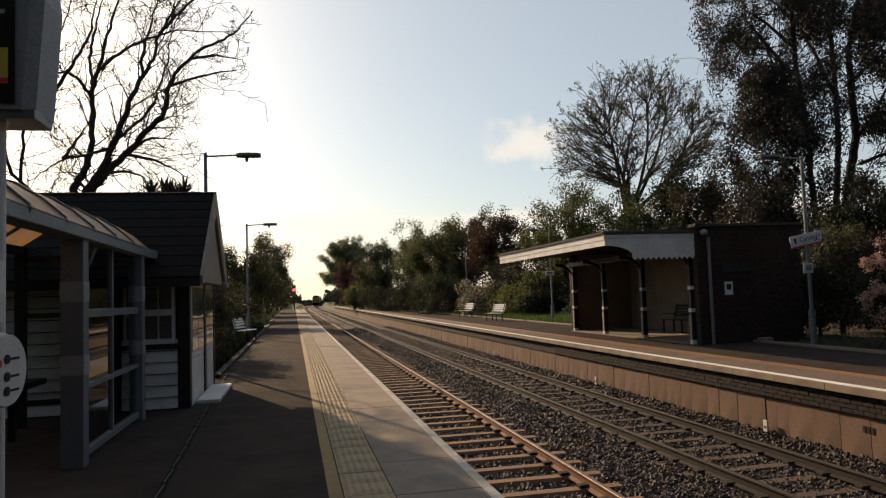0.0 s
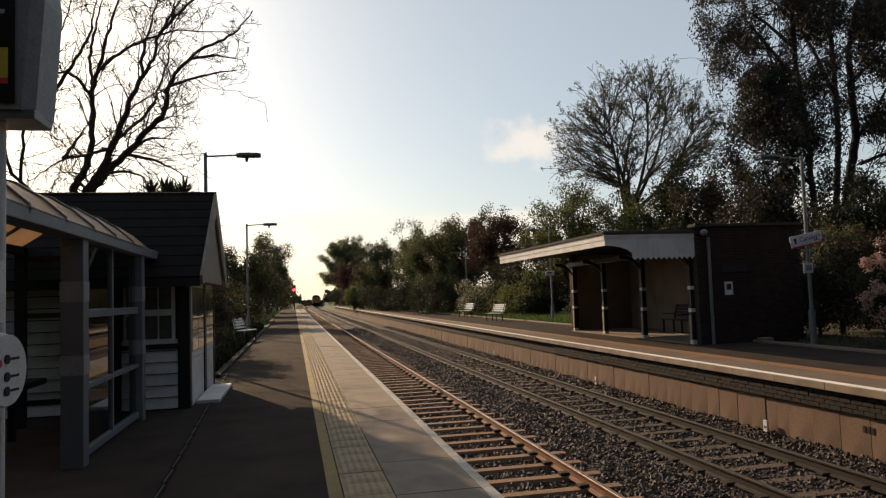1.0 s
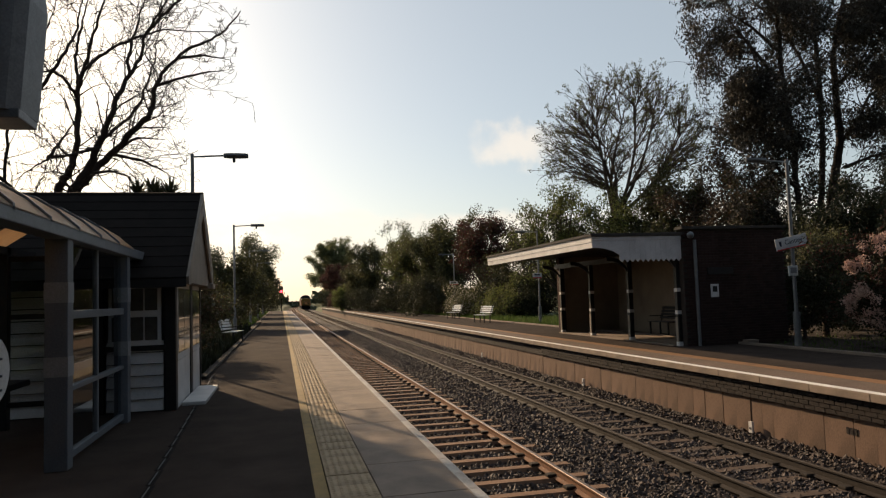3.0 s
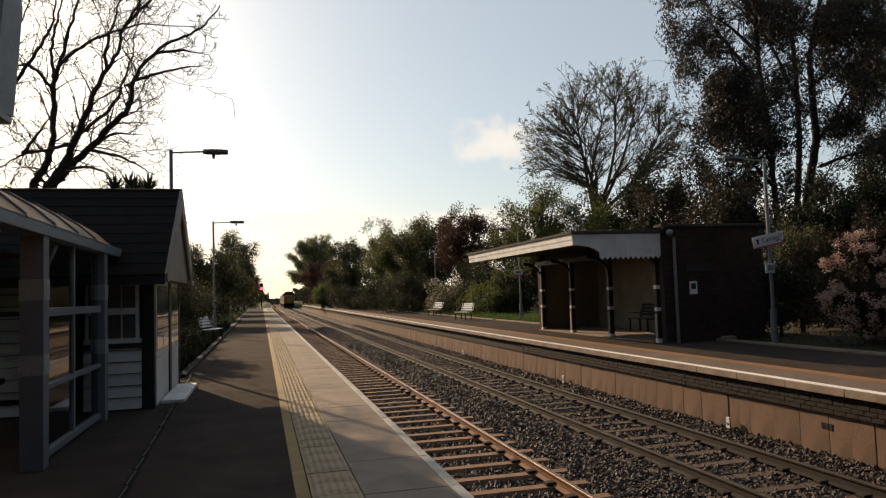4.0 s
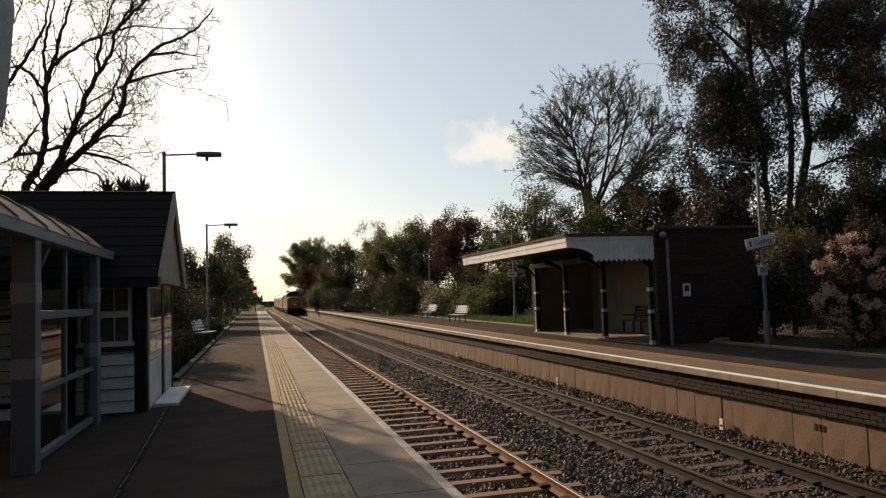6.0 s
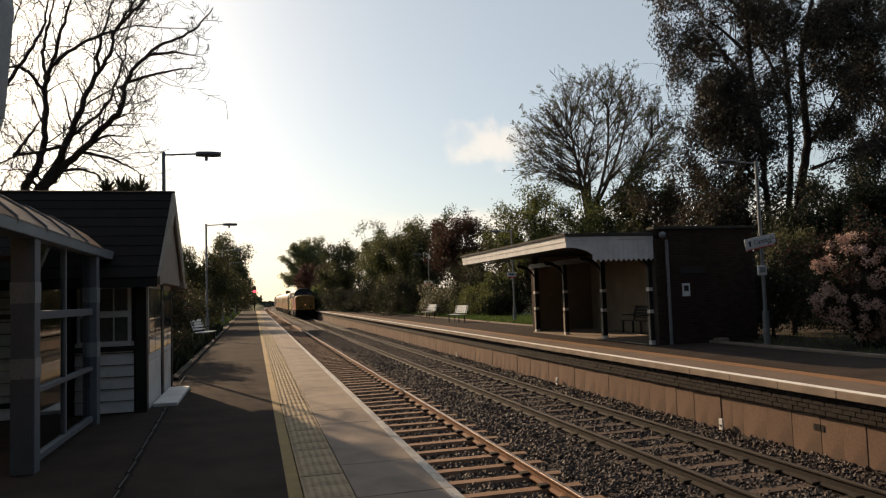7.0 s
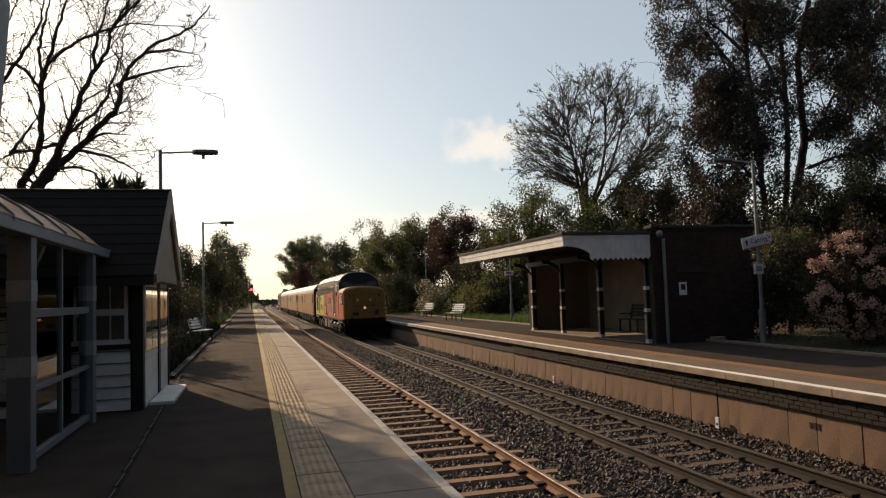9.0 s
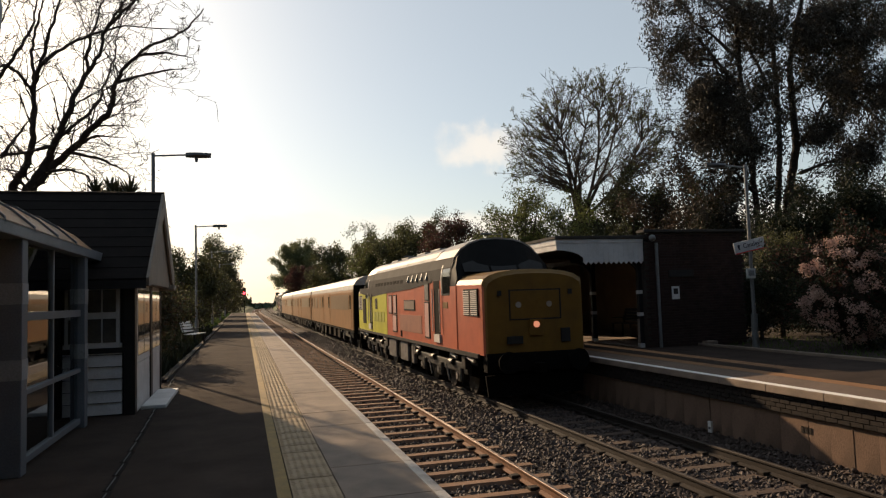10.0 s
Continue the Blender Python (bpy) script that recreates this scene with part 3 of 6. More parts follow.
# ---- canopy shelter on the far platform ----
def build_canopy():
    c = thing("canopy_shelter", "brick platform building with open white-valanced timber canopy", "station building")
    Z = FAR_Z
    S, N, F = 17.5, 27.3, 8.15
    # back and end walls of the open waiting bay
    part("back_wall", box(13.2, 13.45, S, 26.5, Z, 3.05), M_CREAM, c, "cream painted rear wall")
    part("north_wall", box(10.75, 13.2, 26.2, 26.5, Z, 3.05), M_BRICK, c)
    part("north_lining", box(10.95, 13.19, 26.16, 26.2, Z, 3.0), M_CREAM, c, "cream painted wall")
    part("bay_floor", box(10.6, 13.2, S + 0.3, 26.16, Z - 0.02, Z + 0.03), M_COPING, c, "pale concrete floor")
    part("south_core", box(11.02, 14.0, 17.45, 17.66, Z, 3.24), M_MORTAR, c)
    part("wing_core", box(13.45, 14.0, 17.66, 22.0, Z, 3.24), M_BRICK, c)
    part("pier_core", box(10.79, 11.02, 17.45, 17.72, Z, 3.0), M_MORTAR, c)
    part("parapet_coping", box(10.75, 14.08, 17.36, 17.75, 3.25, 3.33, 0.01), M_FELT, c, "dark coping along the wall top")
    # posts with painted bands
    for y in (17.72, 20.5, 23.35, 26.05):
        p = part("post", box(10.68, 10.82, y - 0.07, y + 0.07, Z, 2.55, 0.012), M_BLACK, c, "black chamfered timber post")
        for a, b in ((0.88, 0.98), (1.5, 1.6), (0.0, 0.12)):
            part("band", box(10.672, 10.828, y - 0.078, y + 0.078, Z + a, Z + b), M_WHITE, p, "white painted band")
        part("foot_trim", box(10.674, 10.7, y - 0.03, y + 0.074, Z + 0.12, Z + 0.8), M_BARGE, p, "pale painted edge")
        arc = []
        for k in range(9):
            a = math.radians(90 * k / 8)
            arc.append((10.75 - 0.75 + 0.75 * math.cos(a), 1.95 + 0.62 * math.sin(a)))
        part("bracket", prism(arc + [(u - 0.02, v + 0.13) for u, v in reversed(arc)], "y", y - 0.03, y + 0.03), M_BLACK, c, "curved black bracket")
        arc2 = [(y + 0.9 - 0.9 * math.cos(math.radians(90 * k / 8)), 1.9 + 0.6 * math.sin(math.radians(90 * k / 8))) for k in range(9)]
        if y < 26:
            part("spandrel", prism(arc2 + [(u, v + 0.1) for u, v in reversed(arc2)], "x", 10.72, 10.78), M_BLACK, c)
    part("wall_plate", box(10.66, 10.84, S, 26.5, 2.55, 2.72), M_BLACK, c)
    # roof rising to the back
    part("canopy_roof", prism([(F, 3.08), (F, 3.13), (11.0, 3.2), (13.5, 3.2), (13.5, 3.1), (11.0, 3.1)], "y", S, N), M_FELT, c, "dark felt roof")
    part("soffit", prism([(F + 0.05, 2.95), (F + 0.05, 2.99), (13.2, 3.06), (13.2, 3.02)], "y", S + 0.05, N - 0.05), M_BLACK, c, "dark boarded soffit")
    part("roof_edge", box(F - 0.06, F + 0.03, S - 0.05, N + 0.05, 3.09, 3.17, 0.015), M_FELT, c)
    part("front_fascia", box(F - 0.02, F + 0.03, S, N, 2.94, 3.09, 0.006), M_WHITE, c, "white painted fascia")
    part("front_valance", box(F - 0.005, F + 0.02, S, N, 2.79, 2.94, 0.004), M_WHITE, c, "white painted front board")
    # end valance: straight boards with pointed tails, swept up to the corner
    n = 17
    x0, x1 = F, 10.78
    for k in range(n):
        a, b = x0 + (x1 - x0) * k / n, x0 + (x1 - x0) * (k + 1) / n
        m = (a + b) / 2
        s = min(1.0, (m - x0) / 0.85)
        low = 2.79 - 0.36 * (1 - math.sqrt(max(0, 1 - s * s)))
        poly = [(a + 0.002, 3.02), (a + 0.002, low), (b - 0.002, low), (b - 0.002, 3.02)]
        if s >= 1:
            poly = [(a + 0.002, 3.02), (a + 0.002, low + 0.03), (m, low - 0.045), (b - 0.002, low + 0.03), (b - 0.002, 3.02)]
        else:
            s2 = min(1.0, (b - x0) / 0.85)
            s1 = (a - x0) / 0.85
            poly = [(a + 0.001, 3.02), (a + 0.001, 2.79 - 0.36 * (1 - math.sqrt(max(0, 1 - s1 * s1)))), (b - 0.001, 2.79 - 0.36 * (1 - math.sqrt(max(0, 1 - s2 * s2)))), (b - 0.001, 3.02)]
        part("valance_board", prism(poly, "y", S - 0.012, S + 0.012), M_WHITE, c)
    part("end_fascia", box(x0, x1, S - 0.03, S + 0.02, 2.98, 3.08, 0.005), M_WHITE, c, "white painted end board")
    part("roof_edge", box(F - 0.06, 10.8, S - 0.07, S + 0.02, 3.085, 3.17, 0.012), M_FELT, c)
    # fittings on the brick wall
    part("downpipe", rod((11.12, 17.36, Z), (11.12, 17.36, 2.95), 0.045), M_STEEL, c, "grey downpipe")
    part("hopper", ball((10.97, 17.3, 3.08), 0.1), M_STEEL, c, "round grey ventilator", True)
    part("notice", box(11.58, 11.82, 17.40, 17.425, 1.36, 1.72), M_WHITE, c, "small white and blue notice")
    part("notice_mark", box(11.63, 11.77, 17.392, 17.40, 1.5, 1.66), M_LOCO_GREY, c)
    part("grey_panel", box(11.5, 12.3, 17.38, 17.425, 1.98, 2.18, 0.01), M_LOCO_GREY, c, "dark grey panel")
    part("poster_frame", box(13.14, 13.19, 19.6, 20.4, 1.0, 1.8), M_BARGE, c, "faded poster frame")
    return c


canopy = build_canopy()


# ---- the train ----
def body_ring(y, hw, z0, zs, zt, n=10, x=0.0):
    """A cross-section: straight sides from z0 to zs and a rounded top at zt."""
    pts = [(x - hw, y, z0), (x - hw, y, (z0 + zs) / 2), (x - hw, y, zs)]
    for k in range(1, n):
        a = math.pi * k / n
        pts.append((x - hw * math.copysign(abs(math.cos(a)) ** 0.8, math.cos(a)), y, zs + (zt - zs) * math.sin(a) ** 0.9))
    return pts + [(x + hw, y, zs), (x + hw, y, (z0 + zs) / 2), (x + hw, y, z0)]


def build_bogie(parent, y, axles, gap, side_mat):
    b = part("bogie", box(-0.85, 0.85, y - gap * (axles - 1) / 2 - 0.7, y + gap * (axles - 1) / 2 + 0.7, 0.45, 0.75, 0.03), M_UNDER, parent)
    for s in (-1, 1):
        f = part("side_frame", box(s * 1.14 - 0.06, s * 1.14 + 0.06, y - gap * (axles - 1) / 2 - 0.75, y + gap * (axles - 1) / 2 + 0.75, 0.58, 0.86, 0.03), side_mat, b)
        for k in range(axles):
            yy = y + (k - (axles - 1) / 2) * gap
            part("wheel", rod((s * 0.68, yy, 0.5), (s * 0.81, yy, 0.5), 0.5, n=24), M_UNDER_LIGHT, b)
            part("axle_box", box(s * 1.1 - 0.1, s * 1.1 + 0.14, yy - 0.17, yy + 0.17, 0.33, 0.66, 0.04), M_UNDER_LIGHT, b)
            part("hub_cap", rod((s * 1.24, yy, 0.5), (s * 1.27, yy, 0.5), 0.1, n=12), M_TANK, b)
            part("brake_cylinder", rod((s * 1.22, yy + 0.42, 0.82), (s * 1.22, yy + 0.7, 0.82), 0.09, n=10), M_UNDER_LIGHT, b)
            part("spring", rod((s * 1.2, yy - 0.33, 0.4), (s * 1.2, yy - 0.33, 0.72), 0.07, n=8), side_mat, b)
        for yy in (y - gap / 2, y + gap / 2):
            part("brake_gear", rod((s * 1.18, yy, 0.28), (s * 1.18, yy + 0.25, 0.7), 0.045, n=8), side_mat, b)


def skin(sx, ya, yb, za, zb, off, hw=1.35, zs=3.02, zt=4.05):
    """A thin plate that lies on the curved body side, off proud of it."""
    line = []
    for k in range(9):
        z = za + (zb - za) * k / 8
        f = max(0.0, min(1.0, (z - zs) / (zt - zs)))
        line.append((hw * max(0.05, math.cos(math.asin(f ** (1 / 0.9)))) ** 0.8 + off, z))
    outer = [(sx * x, z) for x, z in line]
    inner = [(sx * (x - 0.03 - off), z) for x, z in reversed(line)]
    return prism(outer + inner, "y", min(ya, yb), max(ya, yb))


def build_loco(name, label, lime_tail=True):
    """Nose at y = 0, tail at y = 18.6, rail level at z = 0."""
    L = thing(name, label, "locomotive")
    hw = 1.35
    # noses and cabs
    def cab(y0, s, body_mat, front_mat):
        def ring(y, w, zs, zt):
            return body_ring(y0 + s * y, w, 1.17, zs, zt)
        nose = part("nose", loft([ring(0.05, 1.23, 2.74, 3.1), ring(0.12, 1.28, 2.82, 3.16), ring(0.5, 1.3, 2.82, 3.17), ring(2.15, 1.345, 2.86, 3.2)]), body_mat, L, "painted nose")
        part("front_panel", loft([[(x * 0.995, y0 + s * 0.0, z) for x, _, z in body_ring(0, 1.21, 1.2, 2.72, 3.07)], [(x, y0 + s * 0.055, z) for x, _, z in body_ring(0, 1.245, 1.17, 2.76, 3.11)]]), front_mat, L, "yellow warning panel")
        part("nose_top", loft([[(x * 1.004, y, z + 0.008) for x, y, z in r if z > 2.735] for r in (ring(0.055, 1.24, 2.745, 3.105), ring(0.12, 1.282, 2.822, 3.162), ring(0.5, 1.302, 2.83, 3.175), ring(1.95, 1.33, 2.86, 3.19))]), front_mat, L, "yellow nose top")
        part("buffer_beam", box(-1.25, 1.25, y0 - 0.02 if s > 0 else y0 - 0.25, y0 + 0.25 if s > 0 else y0 + 0.02, 0.78, 1.22, 0.02), M_UNDER, L, "black buffer beam")
        for x in (-0.87, 0.87):
            bf = part("buffer", rod((x, y0 - s * 0.42, 1.03), (x, y0, 1.03), 0.11, n=14), M_UNDER, L)
            part("buffer_head", rod((x, y0 - s * 0.47, 1.03), (x, y0 - s * 0.42, 1.03), 0.25, n=20), M_UNDER, bf)
        part("coupling", box(-0.09, 0.09, y0 - 0.35 if s > 0 else y0, y0 if s > 0 else y0 + 0.35, 0.75, 0.98, 0.02), M_UNDER, L)
        part("snow_plough", prism([(-1.2, 0.22), (1.2, 0.22), (1.25, 0.7), (-1.25, 0.7)], "y", y0 + s * 0.1, y0 + s * 0.16), M_UNDER, L)
        f = y0 - s * 0.012
        part("connection_door", box(-0.62, 0.62, min(f, f + s * 0.03), max(f, f + s * 0.03), 2.0, 2.66, 0.012), front_mat, L, "yellow nose door panel")
        for a, b, cc, d in ((-0.66, 0.66, 2.66, 2.69), (-0.66, 0.66, 1.97, 2.0), (-0.66, -0.63, 2.0, 2.66), (0.63, 0.66, 2.0, 2.66)):
            part("door_seam", box(a, b, min(f, f + s * 0.02), max(f, f + s * 0.02), cc, d), M_LOCO_GREY, L)
        for x in (-0.43, 0.35):
            part("marker_light", rod((x, f - s * 0.02, 2.33), (x, f, 2.33), 0.07, n=16), M_MARKER, L, "pale marker light")
        part("lamp_housing", box(0.0 - 0.17, 0.0 + 0.17, min(f, f - s * 0.03), max(f, f - s * 0.03), 1.6, 1.98, 0.01), front_mat, L)
        part("headlight", rod((0.0, f - s * 0.05, 1.86), (0.0, f - s * 0.02, 1.86), 0.075, n=16), M_HEADLIGHT if s > 0 else M_MARKER, L, "lit headlight" if s > 0 else "")
        for x in (-0.9, 0.9):
            part("lamp_bracket", box(x - 0.05, x + 0.05, min(f, f - s * 0.02), max(f, f - s * 0.02), 2.55, 2.67), M_LOCO_GREY, L)
        part("hose_box", box(-0.75, -0.35, min(f, f - s * 0.04), max(f, f - s * 0.04), 1.42, 1.6, 0.01), M_LOCO_GREY, L, "dark jumper cable socket")
        part("hose_box", box(0.62, 0.86, min(f, f - s * 0.04), max(f, f - s * 0.04), 1.42, 1.75, 0.01), M_LOCO_GREY, L)
        # grilles on the nose sides
        for sx in (-1, 1):
            for ya in (0.35, 0.95):
                g = part("nose_grille", box(sx * 1.29 - 0.035, sx * 1.29 + 0.035, *sorted((y0 + s * ya, y0 + s * (ya + 0.55))), 2.08, 2.74), M_CAB_BLACK, L, "louvred nose grille")
                for k in range(13):
                    part("louvre", box(sx * 1.32 - 0.01, sx * 1.32 + 0.012, *sorted((y0 + s * (ya + 0.04), y0 + s * (ya + 0.51))), 2.11 + k * 0.047, 2.134 + k * 0.047), M_GRILLE, g)
        # cab with slanted windscreens
        def cring(y, w, zs, zt):
            return body_ring(y0 + s * y, w, 1.17, zs, zt, 12)
        part("cab_front", loft([cring(1.95, 1.33, 2.84, 3.18), cring(2.0, 1.345, 2.9, 3.3), cring(2.5, 1.35, 3.02, 4.13)]), M_CAB_BLACK, L, "dark cab front")
        part("cab", loft([cring(2.5, 1.352, 3.02, 4.13), cring(4.4, 1.352, 3.02, 4.14)]), body_mat, L, "painted cab")
        part("cab_cheek", loft([[(p[0], p[1], min(p[2], 2.84)) for p in cring(yy, 1.358, 2.84, 2.845)] for yy in (1.97, 2.52)]), body_mat, L)
        part("cab_shoulder", loft([[(x * 1.006, y, z + 0.006) for x, y, z in r if z > 2.95] for r in (cring(2.49, 1.35, 3.02, 4.13), cring(4.4, 1.35, 3.02, 4.14))]), M_LOCO_GREY, L, "dark upper cab side")
        part("cab_roof", loft([[(x * 1.012, y, z + 0.012) for x, y, z in r if z > 3.55] for r in (cring(2.48, 1.35, 3.02, 4.13), cring(4.4, 1.35, 3.02, 4.14))]), M_LOCO_ROOF, L, "pale grey cab roof")
        for xa, xb in ((-1.12, -0.42), (-0.36, 0.36), (0.42, 1.12)):
            q = bmesh.new()
            zt = 3.76 if xa == -0.36 else 3.62
            vs = []
            for x, z in ((xa, 3.2), (xb, 3.2), (xb, zt if xb < 0.5 else 3.42), (xa, zt if xa > -0.5 else 3.42)):
                vs.append((x, z))
            rr = [[(x, y0 + s * (1.93 + (z - 3.2) * 0.9 + dy), z) for x, z in vs] for dy in (-0.03, 0.06)]
            part("windscreen", loft(rr, bm=q), M_WINDOW_DARK, L, "dark cab windscreen")
        part("screen_surround", loft([[(x * 0.99, y0 + s * (1.9 + max(0, z - 3.1) * 0.82 + dy), z) for x, z in [(p[0], p[2]) for p in body_ring(0, 1.33, 3.0, 3.05, 4.09, 12)]] for dy in (0.03, 0.09)]), M_CAB_BLACK, L, "black windscreen surround")
        for sx in (-1, 1):
            part("cab_window", skin(sx, y0 + s * 2.5, y0 + s * 3.2, 2.66, 3.56, 0.012), M_WINDOW_DARK, L, "dark cab side window")
            part("window_rim", skin(sx, y0 + s * 2.44, y0 + s * 3.27, 2.6, 3.6, 0.006), M_CAB_BLACK, L)
            part("cab_pillar", skin(sx, y0 + s * 3.29, y0 + s * 3.36, 2.62, 3.62, 0.016), M_GRILLE, L, "bright window pillar")
            part("cab_door", skin(sx, y0 + s * 3.55, y0 + s * 4.2, 1.3, 3.6, 0.008), M_UNDER, L, "dark recessed cab door")
            for yy in (3.42, 4.2):
                part("grab_rail", rod((sx * 1.4, y0 + s * yy, 1.6), (sx * 1.4, y0 + s * yy, 2.8), 0.018, n=6), M_GRILLE, L)
            part("door_step", box(sx * 1.36 - 0.05, sx * 1.36 + 0.03, *sorted((y0 + s * 3.5, y0 + s * 4.1)), 1.3, 1.52), M_GRILLE, L, "pale step plate")
    tail = M_LIME if lime_tail else M_LOCO_GREY
    nosep = M_ORANGE if lime_tail else M_LOCO_GREY
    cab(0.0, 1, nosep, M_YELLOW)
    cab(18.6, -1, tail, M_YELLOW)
    # body between the cabs
    def mid(y):
        return body_ring(y, hw, 1.17, 3.02, 4.12, 12)
    part("body", loft([mid(4.4), mid(14.2)]), nosep, L, "orange-red painted body side")
    if lime_tail:
        for sx in (-1, 1):
            xa, xb = sorted((sx * 1.346, sx * 1.362))
            part("lime_panel", prism([(11.2, 1.2), (14.25, 1.2), (14.25, 3.0), (11.2, 3.0)], "x", xa, xb), M_LIME, L, "lime yellow body panel")
    for sx in (-1, 1):
        xa, xb = sorted((sx * 1.35, sx * 1.368))
        part("grey_band", prism([(4.3, 3.0), (7.0, 2.86), (11.0, 2.78), (14.5, 2.66), (17.6, 2.86), (17.6, 3.06), (4.3, 3.06)], "x", xa, xb), M_LOCO_GREY, L, "dark grey cantrail band")
        part("sole_bar", box(sx * 1.34 - 0.03, sx * 1.34 + 0.03, 0.3, 18.3, 1.1, 1.2, 0.01), M_LOCO_GREY, L)
        for y, z0, z1, w, m_, n_ in ((4.75, 2.5, 2.95, 0.4, M_TANK, "vent"), (4.75, 1.4, 2.4, 0.45, M_PINK, "grille_panel"), (9.4, 2.05, 2.65, 0.45, M_PINK, "grille_panel"), (10.2, 2.05, 2.65, 0.5, M_PINK, "grille_panel"), (9.4, 1.4, 1.95, 0.6, M_PINK, "grille_panel"),
                                (6.6, 2.2, 2.46, 1.45, M_PLATE, "nameplate"), (13.2, 2.2, 2.55, 0.35, M_LOCO_GREY, "vent"), (16.0, 1.5, 2.6, 0.7, M_UNDER, "cab_side_door"), (8.6, 1.25, 1.45, 0.12, M_UNDER, "filler")):
            pnl = part(n_, box(sx * 1.36 - 0.022, sx * 1.36 + 0.022, y, y + w, z0, z1, 0.006), m_, L)
            if m_ != M_UNDER:
                part("panel_rim", box(sx * 1.358 - 0.018, sx * 1.358 + 0.018, y - 0.05, y + w + 0.05, z0 - 0.04, z1 + 0.04), M_CAB_BLACK, pnl)
        part("faded_panel", box(sx * 1.352 - 0.01, sx * 1.352 + 0.01, 5.7, 8.9, 1.45, 2.0), M_FADED, L, "faded brownish paint patch")
        part("side_label", box(sx * 1.356 - 0.01, sx * 1.356 + 0.01, 2.75, 3.2, 2.26, 2.42), M_YELLOW, L, "small yellow label")
        for k in range(4):
            part("lettering_bar", box(sx * 1.364 - 0.012, sx * 1.364 + 0.012, 11.7 + k * 0.6, 12.15 + k * 0.6, 1.65, 2.05), M_LETTER, L, "faded lettering block")
        for k in range(5):
            y = 4.9 + k * 0.62
            v = [(sx * 1.345, y, 3.06), (sx * 1.345, y + 0.08, 3.06), (sx * 1.15, y + 0.28, 3.5), (sx * 1.15, y + 0.2, 3.5)]
            part("cantrail_grille", loft([v, [(x + sx * 0.07, yy, z + 0.04) for x, yy, z in v]]), M_LOCO_ROOF, L, "pale slanted cantrail bar")
        for k in range(9):
            part("side_vent", box(sx * 1.3 - 0.05, sx * 1.3 + 0.05, 8.3 + k * 0.6, 8.75 + k * 0.6, 3.06, 3.2, 0.006), M_UNDER, L)
    part("cantrail", loft([[(x * 1.004, y, z + 0.006) for x, y, z in mid(y) if z > 2.9] for y in (4.42, 14.18)]), M_LOCO_GREY, L, "dark grey upper body side")
    part("roof", loft([[(x * 1.006, y, z + 0.02) for x, y, z in body_ring(y, 1.2, 3.5, 3.52, 4.08, 10)] for y in (4.4, 14.2)]), M_LOCO_ROOF, L, "pale grey roof sheeting")
    for y in (6.0, 7.9, 10.5, 12.4):
        part("roof_hatch", box(-0.62, 0.62, y, y + 1.2, 4.03, 4.12, 0.02), M_LOCO_ROOF, L)
    part("roof_fan", rod((0, 11.9, 4.06), (0, 11.9, 4.16), 0.55, n=20), M_UNDER, L)
    part("exhaust", rod((0, 9.2, 4.05), (0, 9.2, 4.16), 0.14, n=12), M_UNDER, L)
    part("fuel_tank", box(-1.2, 1.2, 7.6, 11.2, 0.4, 1.1, 0.08), M_UNDER, L)
    for sx in (-1, 1):
        for y, w in ((7.2, 0.35), (8.1, 1.15), (10.0, 1.3)):
            part("tank_box", box(sx * 1.22 - 0.06, sx * 1.22 + 0.06, y, y + w, 0.42, 1.05, 0.03), M_TANK, L, "pale grey tank panel")
        for y in (0.9, 2.4, 6.4, 12.0, 16.2, 17.6):
            part("air_pipe", rod((sx * 1.26, y, 0.98), (sx * 1.26, y + 0.5, 1.04), 0.04, n=8), M_GRILLE, L)
        for y in (1.6, 7.0, 11.6, 17.0):
            part("sand_box", box(sx * 1.2 - 0.08, sx * 1.2 + 0.08, y, y + 0.32, 0.72, 1.06, 0.03), M_UNDER_LIGHT, L)
    build_bogie(L, 4.3, 3, 1.9, M_FRAME_STEEL)
    build_bogie(L, 14.3, 3, 1.9, M_FRAME_STEEL)
    return L


